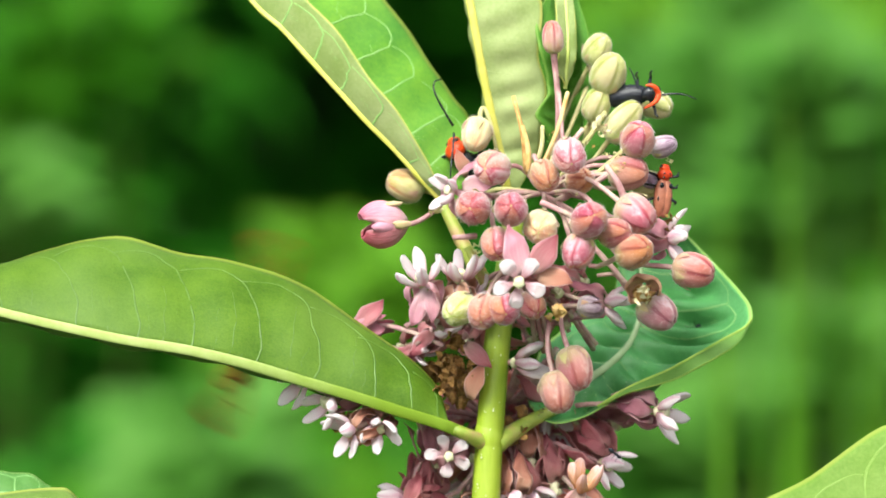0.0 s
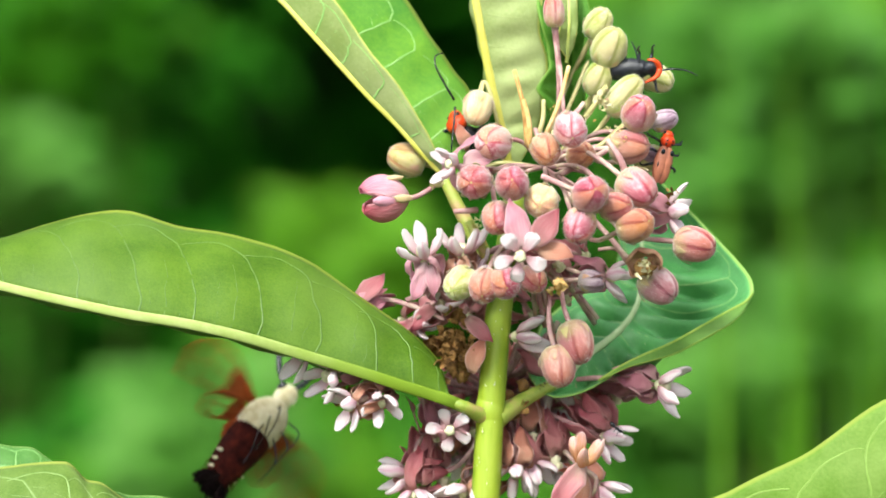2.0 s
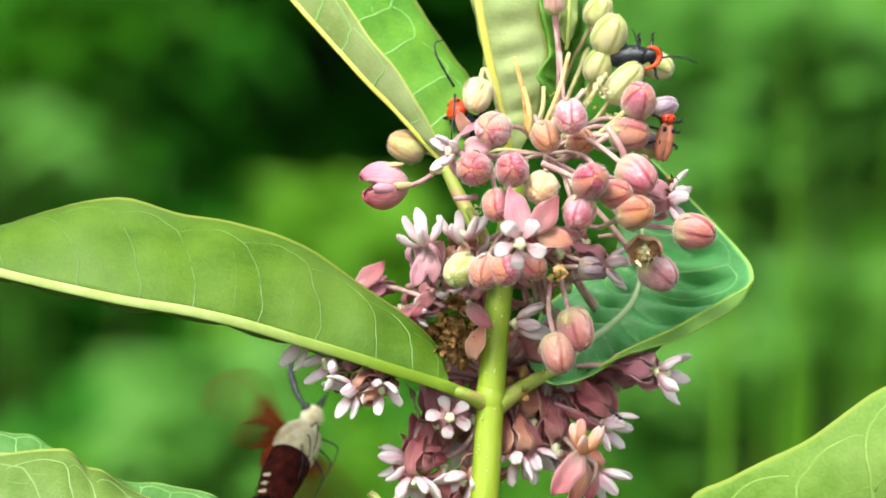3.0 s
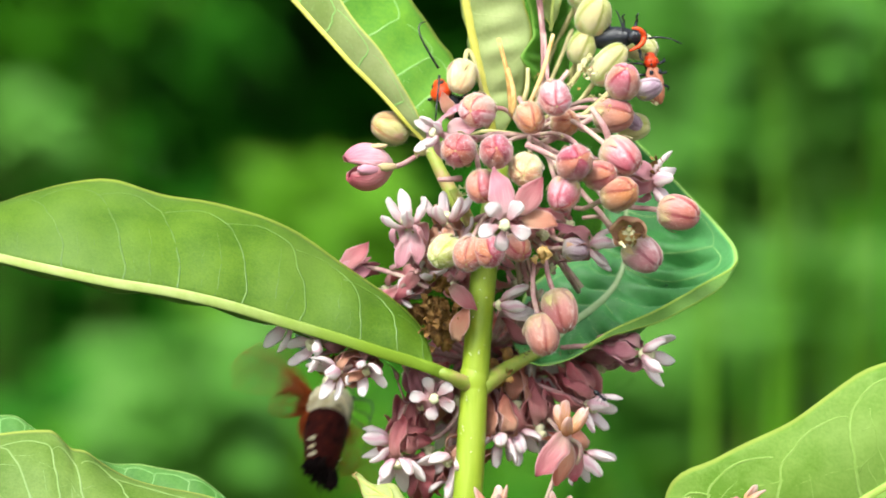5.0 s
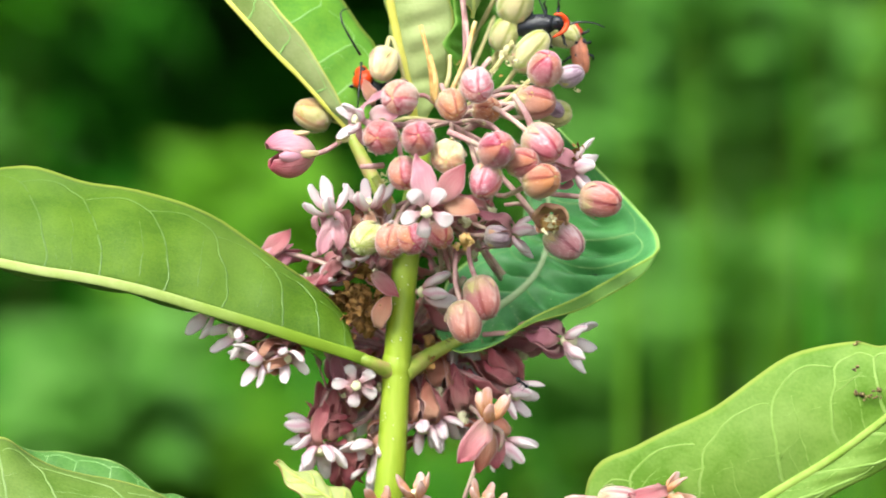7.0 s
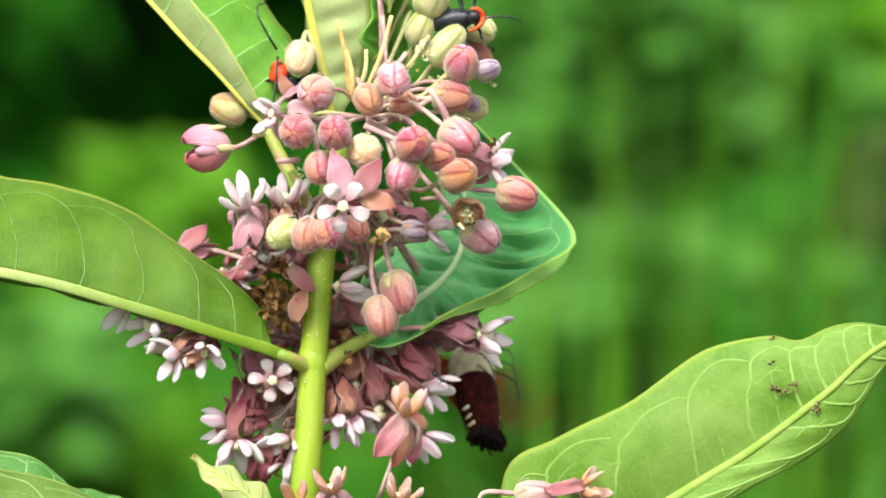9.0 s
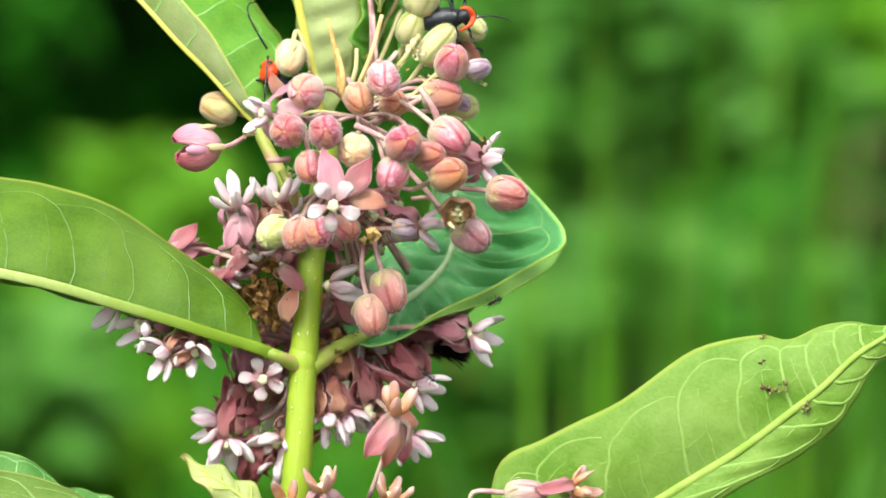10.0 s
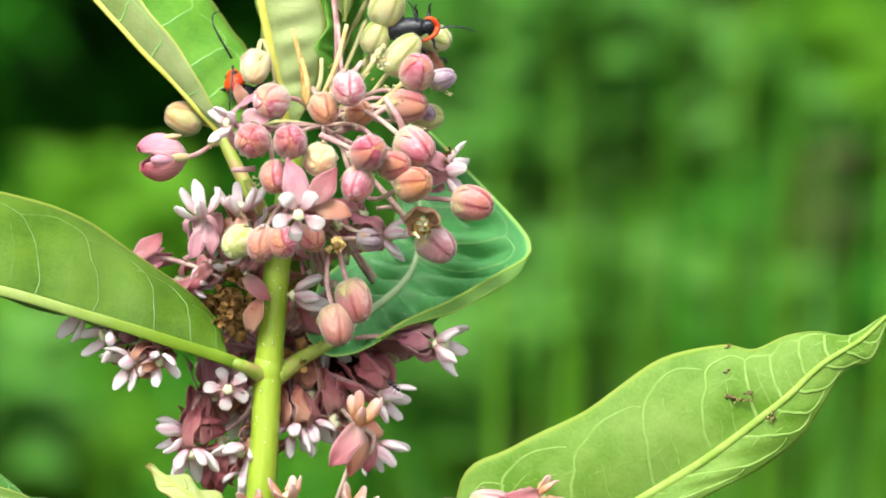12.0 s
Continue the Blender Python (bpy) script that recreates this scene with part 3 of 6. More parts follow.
# large leaf folded along its midrib
part("petiole", tube([S(872, 734, -1), S(850, 722, 2), S(815, 705, 5.4), S(775, 692, 3)], (0.0021, 0.0008), 16, 12), STALK, plant)
leaf(plant, "broad green leaf, folded along a pale midrib",
     [S(850, 722, 1.5), S(800, 699, 6), S(765, 687, 7), S(710, 670, 9), S(630, 644, 11), S(530, 614, 13), S(430, 584, 15), S(330, 561, 16), S(230, 545, 16), S(130, 524, 14), S(30, 501, 11), S(-90, 470, 5), S(-200, 440, -2), S(-257, 422, -6)],
     [S(850, 722, 1.5), S(802, 696, 5.4), S(791, 672, 4), S(776, 626, 2), S(722, 573, 0), S(640, 516, -2), S(540, 448, -3), S(430, 409, -4), S(320, 390, -5), S(215, 362, -6), S(100, 381, -6), S(-20, 418, -5), S(-150, 434, -5), S(-257, 422, -6)],
     [S(850, 722, 1.5), S(801, 701, 4), S(767, 690, -2), S(712, 673, -4), S(632, 648, -10), S(532, 619, -14), S(430, 590, -18), S(330, 567, -18), S(230, 551, -18), S(130, 530, -16), S(30, 507, -14), S(-90, 474, -10), S(-200, 442, -8), S(-257, 422, -6)],
     [LEAF_UNDER, LEAF_UNDER], VEIN_SOFT, MIDRIB_FADING, (1.35, 0.85), rib_flat=0.3, bulge=(2.5, 1.0), veins=11, ripple=0.5, vein_width=0.5, lean=0.075, links=0)

# cupped leaf behind the umbel
part("petiole", tube([S(880, 728, 0), S(910, 708, -3), S(945, 686, -6), S(1010, 655, -10)], (0.0023, 0.0011), 16, 12), STALK, plant)
cupped = leaf(plant, "cupped blue-green leaf with a pale curved midrib",
     [S(958, 684, -7), S(1000, 652, -10), S(1040, 617, -13), S(1075, 592, -16), S(1100, 570, -19), S(1118, 548, -22), S(1130, 522, -25), S(1136, 490, -28), S(1138, 440, -31), S(1132, 350, -37), S(1120, 265, -42)],
     [S(958, 684, -7), S(992, 694, -5), S(1050, 671, -4), S(1115, 629, -4), S(1195, 593, -4), S(1280, 545, -6), S(1318, 527, -8), S(1335, 503, -11), S(1316, 462, -16), S(1246, 388, -28), S(1120, 258, -42)],
     [S(958, 684, -7), S(938, 655, -14), S(942, 615, -18), S(955, 575, -22), S(980, 540, -26), S(1010, 515, -29), S(1042, 507, -31), S(1075, 490, -34), S(1092, 440, -37), S(1105, 350, -40), S(1120, 258, -42)],
     [LEAF_TOP, LEAF_TOP], VEIN_COOL, MIDRIB_WHITE, (0.9, 0.4), 0.6, (-4.0, -2.0), 8, 0.3, 0.4, crease=6.0, vein_width=0.6, lean=0.05)
leaf(plant, "upturned pale rim of the cupped leaf",
     [S(1060, 662, -3.2), S(1115, 628, -3.2), S(1195, 592, -3.2), S(1280, 544, -5.2), S(1320, 522, -7.6), S(1333, 507, -10)],
     [S(1060, 663, -3.2), S(1120, 637, -1.5), S(1197, 613, -0.5), S(1272, 575, -2), S(1312, 545, -5), S(1334, 510, -10)],
     [S(1060, 661, -3.6), S(1115, 627, -3.8), S(1195, 591, -3.8), S(1280, 543, -5.8), S(1320, 521, -8), S(1333, 506, -10.4)],
     [LEAF_RIM, LEAF_RIM], LEAF_RIM, MIDRIB_GREEN, (0.3, 0.25), 0.6, (0.6, 0.0), 4, 0.0, vein_width=0.1)

# leaf rising from behind the umbel, folded: one half shows its underside, the other its lit inner face
part("petiole", tube([S(895, 520, -4), S(858, 440, -6), S(820, 370, -8), S(785, 300, -10)], (0.0022, 0.0012), 16, 12), STALK, plant)
# the inner half's glow of light from behind is put into its colour
leaf(plant, "rising leaf folded to an olive half and one coloured as backlit",
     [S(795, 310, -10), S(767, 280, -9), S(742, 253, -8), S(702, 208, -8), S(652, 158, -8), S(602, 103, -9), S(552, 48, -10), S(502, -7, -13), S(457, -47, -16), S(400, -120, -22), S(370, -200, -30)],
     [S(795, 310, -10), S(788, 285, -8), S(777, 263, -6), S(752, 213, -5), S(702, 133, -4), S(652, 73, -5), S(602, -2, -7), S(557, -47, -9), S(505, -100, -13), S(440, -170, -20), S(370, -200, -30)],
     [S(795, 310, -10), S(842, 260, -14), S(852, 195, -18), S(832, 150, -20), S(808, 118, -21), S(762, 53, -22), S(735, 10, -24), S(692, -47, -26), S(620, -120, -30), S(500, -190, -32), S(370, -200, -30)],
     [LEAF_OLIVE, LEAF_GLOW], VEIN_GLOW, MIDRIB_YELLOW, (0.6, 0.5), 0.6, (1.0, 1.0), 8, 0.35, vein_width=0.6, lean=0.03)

# upright leaves at the top
leaf(plant, "upright puckered pale leaf with a thick yellow midrib",
     [S(905, 300, -14), S(893, 235, -12), S(885, 200, -12), S(872, 140, -11), S(860, 83, -10), S(847, 13, -9), S(836, -47, -9), S(815, -140, -12), S(815, -260, -20)],
     [S(905, 300, -14), S(935, 255, -12), S(955, 208, -11), S(964, 150, -9), S(970, 100, -8), S(957, 40, -7), S(962, -47, -7), S(930, -140, -11), S(815, -260, -20)],
     [S(905, 300, -14), S(886, 235, -20), S(878, 200, -22), S(865, 140, -24), S(853, 83, -24), S(840, 13, -24), S(829, -47, -23), S(805, -140, -22), S(815, -260, -20)],
     [LEAF_OLIVE, LEAF_OLIVE], LEAF_OLIVE, MIDRIB_YELLOW, (1.0, 0.85), 0.6, (1.5, 0.5), 9, 0.75, 0.7, vein_width=0.25, lean=0.02, links=0)
leaf(plant, "narrow pale young leaf with raised midrib",
     [S(1003, 100, -9), S(1006, 60, -9), S(1008, 20, -9), S(1005, -50, -12), S(1000, -120, -16)],
     [S(1003, 100, -9), S(989, 60, -7), S(989, 15, -7), S(985, -50, -11), S(1000, -120, -16)],
     [S(1003, 100, -9), S(1019, 60, -9), S(1023, 20, -9), S(1018, -50, -12), S(1000, -120, -16)],
     [LEAF_OLIVE, LEAF_OLIVE], LEAF_OLIVE, MIDRIB, (0.4, 0.3), 0.6, (0.8, 0.8), 4, 0.6, 0.6, vein_width=0.3)
leaf(plant, "green wavy-edged young leaf",
     [S(1000, 262, -16), S(1006, 180, -16), S(1006, 145, -16), S(1005, 100, -16), S(1004, 72, -16), S(1003, 28, -16), S(1003, -40, -18), S(1003, -130, -22)],
     [S(1000, 262, -16), S(961, 165, -5), S(955, 138, -4), S(972, 104, -5), S(974, 78, -5), S(953, 25, -4), S(962, -40, -8), S(1003, -130, -22)],
     [S(1000, 262, -16), S(1028, 195, -14), S(1038, 150, -13), S(1052, 104, -13), S(1036, 70, -14), S(1047, 28, -14), S(1032, -40, -17), S(1003, -130, -22)],
     [LEAF_DARK, LEAF_DARK], LEAF_DARK, LEAF_DARK, (0.4, 0.3), 0.6, (1.5, 1.5), 7, 0.8, 0.5, vein_width=0.7)

# lower leaves
leaf(plant, "large pale green leaf seen from beneath, with brown specks",
     [S(1220, 1150, -6), S(1290, 1100, -3), S(1380, 1040, 0), S(1537, 942, 5), S(1645, 876, 8), S(1745, 801, 10), S(1795, 761, 11), S(1845, 713, 11), S(1885, 686, 10), S(1925, 661, 8), S(1970, 620, 5)],
     [S(1220, 1150, -6), S(1206, 922, -4), S(1297, 855, 0), S(1432, 788, 3), S(1552, 705, 4), S(1668, 672, 5), S(1730, 681, 6), S(1792, 657, 7), S(1845, 648, 7), S(1905, 655, 7), S(1970, 618, 5)],
     [S(1220, 1150, -6), S(1310, 1150, -2), S(1430, 1080, 4), S(1645, 943, 8), S(1745, 891, 9), S(1812, 840, 10), S(1847, 790, 10), S(1877, 738, 10), S(1907, 712, 9), S(1944, 697, 7), S(1970, 622, 5)],
     [LEAF_PALE, LEAF_PALE], VEIN, MIDRIB_GREEN, (1.2, 0.35), 0.6, (2.0, 2.0), 10, 0.5, 0.4, vein_width=1.0, lean=0.05)
part("petiole", tube([at(-2.8, -55.2, 0), at(15.8, -57.6, -2), at(31.4, -56.4, -5), at(45.2, -51.3, -6)], (0.0024, 0.0017), 16, 12), STALK, plant)
leaf(plant, "broad grey-green leaf with a wavy margin",
     [S(640, 1080, -4), S(560, 1040, -1), S(470, 1020, 2), S(370, 1000, 5), S(270, 985, 8), S(215, 978, 8), S(180, 972, 9), S(155, 968, 9), S(130, 964, 10), S(105, 960, 10), S(30, 950, 10), S(-60, 935, 8), S(-260, 900, 0)],
     [S(640, 1080, -4), S(520, 985, -4), S(447, 941, -4), S(372, 917, -3), S(272, 896, -3), S(213, 867, -3), S(180, 844, -2), S(153, 838, -2), S(127, 812, -2), S(103, 806, -2), S(30, 813, -3), S(-60, 828, -3), S(-260, 900, 0)],
     [S(640, 1080, -4), S(560, 1090, 4), S(470, 1090, 8), S(370, 1075, 12), S(270, 1060, 14), S(215, 1052, 15), S(180, 1047, 15), S(155, 1043, 16), S(130, 1040, 16), S(105, 1035, 16), S(30, 1020, 14), S(-60, 1000, 10), S(-260, 900, 0)],
     [LEAF_GREY, LEAF_GREY], VEIN_GREY, MIDRIB, (1.4, 0.5), 0.6, (2.0, 2.0), 6, 0.2, 0.0, vein_width=0.65, lean=0.05)
part("petiole", tube([at(-3.1, -52.8, 0), at(-10.6, -51.6, -2), at(-20.2, -47.4, -4), at(-28, -42.9, -4)], (0.0024, 0.0017), 16, 12), STALK, plant)
leaf(plant, "green leaf face showing behind a wavy margin",
     [S(460, 970, -8), S(420, 945, -7), S(360, 935, -7), S(290, 920, -7), S(230, 900, -7), S(190, 858, -7)],
     [S(460, 970, -8), S(418, 916, -10), S(366, 884, -10), S(300, 870, -10), S(240, 866, -10), S(190, 856, -7)],
     [S(460, 970, -8), S(424, 965, -7), S(362, 955, -7), S(290, 940, -7), S(230, 920, -7), S(190, 860, -7)],
     [LEAF_FACE, LEAF_FACE], VEIN_COOL, VEIN_COOL, (0.3, 0.2), 0.6, (1.0, 1.0), 5, 0.5, 0.4, vein_width=0.4, lean=0.0)
leaf(plant, "small green leaf face behind a broader leaf",
     [S(110, 826, -8), S(75, 820, -8), S(30, 815, -8), S(-40, 815, -8), S(-120, 830, -10)],
     [S(110, 824, -8), S(80, 794, -11), S(32, 778, -12), S(-40, 782, -12), S(-120, 828, -10)],
     [S(110, 828, -8), S(75, 840, -7), S(30, 840, -7), S(-40, 840, -7), S(-120, 832, -10)],
     [LEAF_FACE, LEAF_FACE], VEIN_COOL, VEIN_COOL, (0.3, 0.2), 0.6, (1.0, 1.0), 4, 0.5, 0.4, vein_width=0.4, lean=0.0)
leaf(plant, "green leaf edge low behind a wavy margin",
     [S(580, 1010, -10), S(540, 985, -10), S(500, 970, -10), S(460, 955, -10), S(430, 935, -10)],
     [S(580, 1010, -10), S(545, 968, -13), S(508, 952, -13), S(465, 942, -13), S(430, 934, -10)],
     [S(580, 1010, -10), S(540, 1000, -9), S(500, 990, -9), S(460, 975, -9), S(430, 936, -10)],
     [LEAF_FACE, LEAF_FACE], VEIN_COOL, VEIN_COOL, (0.3, 0.2), 0.6, (1.0, 1.0), 4, 0.4, 0.3, vein_width=0.4, lean=0.0)
leaf(plant, "small torn leaf turned yellow, with a brown end",
     [at(-4.6, -33.9, 6), at(-11.2, -29.8, 8), at(-17.8, -25, 9), at(-25.9, -19.9, 8)],
     [at(-4.6, -33.9, 6), at(-10, -27, 2), at(-17.2, -22.7, 3), at(-25.9, -19.9, 8)],
     [at(-4.6, -33.9, 6), at(-14.2, -32.6, 10), at(-21.4, -26.5, 11), at(-25.9, -19.9, 8)],
     [LEAF_YELLOW, LEAF_YELLOW], MIDRIB, MIDRIB, (0.5, 0.25), 0.6, (1.0, 1.0), 6, 0.5, 1.0)

# ---- buds ----
BUD_MESHES = {}


def bud_mesh(material, plump):
    """A five-sided flower bud, 8 mm across, stalk end at the origin, tip along z."""
    key = (material.name, plump)
    if key in BUD_MESHES:
        return BUD_MESHES[key]
    bm = bmesh.new()
    layer = bm.loops.layers.uv.new("uv")
    rows, cols = 14, 40
    grid = []
    for i in range(rows + 1):
        v = i / rows
        r = 4.0 * math.sin(math.pi * v ** 0.92) ** 0.70 * (1.0 - 0.12 * v) if 0 < v < 1 else 0.25
        z = -4.2 * plump * math.cos(math.pi * v) + 4.0 * plump
        ring = []
        for k in range(cols):
            a = 2 * math.pi * k / cols
            s = (k % 8) / 7
            rr = r * (0.95 + 0.055 * s ** 0.7 - 0.02 * abs(2 * s - 1) ** 3)
            b = a + 0.35 * v * v
            ring.append(bm.verts.new(Vector((rr * math.cos(b), rr * math.sin(b), z + 0.2 * s * v)) * MM))
        grid.append(ring)
    for i in range(rows):
        for k in range(cols):
            j = (k + 1) % cols
            f = bm.faces.new((grid[i][k], grid[i][j], grid[i + 1][j], grid[i + 1][k]))
            for loop, (u, v) in zip(f.loops, ((k, i), (k + 1, i), (k + 1, i + 1), (k, i + 1))):
                loop[layer].uv = ((u + 0.5) / cols, v / rows)
    for _ in range(1700):
        v, a = random.uniform(0.12, 0.95), random.uniform(0, 2 * math.pi)
        r = 3.9 * math.sin(math.pi * v ** 0.92) ** 0.70 * (1.0 - 0.12 * v)
        p = Vector((r * math.cos(a), r * math.sin(a), -4.2 * plump * math.cos(math.pi * v) + 4.0 * plump)) * MM
        out = (p - Vector((0, 0, 4.0 * plump * MM))).normalized() + Vector((random.gauss(0, 0.5), random.gauss(0, 0.5), random.gauss(0, 0.5)))
        side = out.cross(Vector((0.2, 0.3, 0.9))).normalized() * 0.017 * MM
        f = bm.faces.new([bm.verts.new(q) for q in (p - side, p + side, p + out * random.uniform(0.14, 0.42) * MM)])
        f.material_index = 1
    bm.faces.new(grid[0][::-1]), bm.faces.new(grid[-1])
    BUD_MESHES[key] = mesh_of("flower_bud", bm, [material, DOWN])
    return BUD_MESHES[key]


def calyx_mesh():
    """Five small pointed sepals hugging the bud's base."""
    bm = bmesh.new()
    for k in range(5):
        a = 2 * math.pi * k / 5 + 0.3
        out, side = Vector((math.cos(a), math.sin(a), 0)), Vector((-math.sin(a), math.cos(a), 0))
        rows = []
        for r, z, w in ((0.6, -0.2, 0.6), (2.4, 0.55, 0.95), (3.7, 1.8, 0.85), (4.15, 3.0, 0.5), (4.2, 3.8, 0.08)):
            rows.append([bm.verts.new((out * (r - 0.15 * abs(s)) + side * s * w + Vector((0, 0, z))) * MM) for s in (-1, 0, 1)])
        for p, q in zip(rows, rows[1:]):
            for i in (0, 1):
                bm.faces.new((p[i], p[i + 1], q[i + 1], q[i]))
    return mesh_of("calyx", bm, SEPAL)


CALYX = calyx_mesh()
HEART = at(11.6, 52.2, 0)  # where the upper umbel's stalks meet


def bud(place, radius, material, axis=None, heart=None, plump=1.0, stalk=PEDICEL, label=""):
    """A bud of that radius in mm centred at place, on a thin stalk from the umbel's heart."""
    heart = heart or HEART
    axis = (Vector(axis) if axis else (place - heart) + Vector((0, -0.006, 0))).normalized()
    k = radius / 4.12
    base = place - axis * 4.0 * plump * k * MM
    m = frame_of(base, axis, random.uniform(0, 72)) @ Matrix.Diagonal((k * random.uniform(0.96, 1.04), k * random.uniform(0.96, 1.04), k, 1))
    ob = part("flower_bud", bud_mesh(material, plump), None, plant, label, plant.matrix_world.inverted() @ m)
    part("calyx", CALYX, None, ob, "", Matrix())
    bpy.context.view_layer.update()
    bend = (base - axis * (base - heart).length * 0.35)
    line = curve([heart, heart.lerp(bend, 0.6) + Vector((0, 0, 0.002)), bend, base + axis * 0.0005], 12)
    part("pedicel", add_tube(bmesh.new(), line, (0.42 * MM, 0.58 * MM), 8), stalk, ob)
    return ob


bud(S(873, 240, 16), 4.2, BUD_PINK, axis=(-0.3, -0.9, -0.05))
bud(S(1011, 219, 18), 4.0, BUD_PINK, axis=(0.08, -0.9, -0.4))
bud(S(840, 310, 20), 4.1, BUD_RED, axis=(-0.15, -1, -0.05))
bud(S(907, 312, 26), 4.0, BUD_RED, axis=(0.0, -1, 0.15))
bud(S(1046, 331, 27), 4.2, BUD_RED, axis=(0.2, -0.95, 0.2))
bud(S(1128, 321, 18), 4.3, BUD_PINK, axis=(0.7, -0.45, -0.55))
bud(S(1091, 354, 22), 3.5, BUD_RED, axis=(0.6, -0.6, 0.1))
bud(S(1126, 387, 23), 4.0, BUD_ORANGE, axis=(0.6, -0.7, 0.2))
bud(S(1026, 388, 25), 3.8, BUD_RED, axis=(-0.25, -0.6, -0.75))
bud(S(881, 375, 21), 3.6, BUD_RED, axis=(0.05, -0.75, -0.6))
bud(S(959, 345, 22), 3.9, BUD_CREAM, axis=(-0.1, -0.9, -0.25))
bud(S(1230, 421, 12), 4.3, BUD_RED, axis=(0.9, -0.4, -0.15))
bud(S(1132, 188, 10), 4.0, BUD_PINK, axis=(0.15, -0.75, 0.6))
bud(S(1115, 248, 8), 4.1, BUD_RUSSET, axis=(0.85, -0.45, 0.05))
bud(S(967, 254, 14), 3.5, BUD_ORANGE, axis=(0.25, -0.7, -0.5))
bud(S(1177, 201, 4), 2.6, BUD_PURPLE, plump=1.1, label="shrivelled purple bud")
for x, z, d, r, long, axis in ((1080, 72, -4, 4.2, 1.05, (0.3, -0.5, 0.8)), (1060, 30, -8, 3.4, 1.05, (0.4, -0.5, 0.8)), (1060, 127, -6, 3.4, 1.15, (0.3, -0.5, 0.8)), (1106, 158, -2, 3.5, 1.45, (0.6, -0.3, 0.75)), (1163, 127, -10, 3.5, 1.05, (0.7, -0.3, -0.3))):
    bud(S(x, z, d), r, BUD_GREEN, plump=long, stalk=PEDICEL_GREEN, axis=axis, label="unripe pale green bud")
bud(S(846, 180, -4), 3.6, BUD_CREAM, axis=(-0.2, -0.35, -0.9), heart=at(1.7, 61.4, -6), stalk=PEDICEL_GREEN)
bud(S(721, 270, -12), 4.0, BUD_OLIVE, axis=(-0.95, -0.2, 0.25), stalk=PEDICEL_GREEN)
bud(at(33.8, 54.2, 0), 3.4, BUD_GREEN)
bud(S(1149, 261, 2), 2.0, BUD_PURPLE, plump=1.1, axis=(0.7, -0.5, -0.5), label="shrivelled purple bud")
bud(at(19.4, 54.9, 8), 3.2, BUD_ORANGE)
low_heart = at(6.8, 36, 2)
bud(S(815, 490, 14), 3.9, BUD_GREEN, axis=(-0.35, -0.85, -0.35), heart=low_heart)
bud(S(859, 495, 18), 3.9, BUD_RUSSET, axis=(-0.15, -0.85, -0.5), heart=low_heart)
bud(S(895, 490, 20), 3.7, BUD_RED, axis=(0.1, -0.95, -0.25), heart=low_heart)
bud(S(945, 483, 12), 3.2, BUD_PINK, axis=(0.3, -0.7, -0.4), heart=low_heart)
bud(S(1020, 594, 14), 4.3, BUD_RUSSET, axis=(0.3, -0.3, -0.9), heart=S(986, 498, 6), plump=1.06, label="hanging orange-pink bud")
bud(S(989, 636, 15), 4.1, BUD_RUSSET, axis=(0.2, -0.3, -0.9), heart=S(975, 498, 6), plump=1.05, label="hanging orange-pink bud")
bud(S(1166, 494, 12), 4.2, BUD_DUSK, axis=(0.75, -0.35, -0.55), heart=at(23, 34.8, 8))
bud(at(35.3, 44.1, 4), 3.0, BUD_PINK)
bud(S(1048, 486, 4), 2.8, BUD_PURPLE, axis=(1, -0.2, -0.1), heart=low_heart)
bud(at(13.6, 85.4, 0), 2.6, BUD_PINK, axis=(-0.1, -0.2, 1), heart=at(15.8, 62.4, 2), plump=1.3)

# dry stubs and stalks of fallen flowers in the umbel
for a, b, d, r, mat in (((7.9, 57), (5.2, 72.9), 6, 0.6, STUB), ((8.4, 56.4), (7.1, 66.6), 9, 0.65, STUB), ((9.8, 57.6), (11.4, 66.6), 6, 0.6, PEDICEL_GREEN),
                        ((11, 57), (16.8, 73.8), 0, 0.6, STUB), ((12.8, 58.2), (20, 66), 4, 0.7, PEDICEL), ((15.8, 57.6), (24.8, 69.6), 0, 0.7, PEDICEL_GREEN),
                        ((14, 50.4), (27.8, 57.6), 6, 0.75, PEDICEL), ((15.8, 51), (29, 61.8), 2, 0.7, PEDICEL_GREEN), ((14.6, 62.4), (13.2, 84), -2, 0.55, PEDICEL),
                        ((29, 50.4), (24.8, 58.2), 16, 0.8, PEDICEL), ((11, 50.4), (19.4, 46.2), 16, 0.7, PEDICEL), 
                        ((-2.8, 43.2), (-7.6, 42.9), 14, 0.7, PEDICEL), ((0.2, 28.8), (-4.6, 40.8), 4, 1.2, STALK)):
    part("dry_pedicel", tube([at(*a, d), at((a[0] + b[0]) / 2 + 0.6, (a[1] + b[1]) / 2, d + 1), at(*b, d)], (r * MM, r * 0.75 * MM), 8, 7), mat, plant)

# ---- open flowers ----


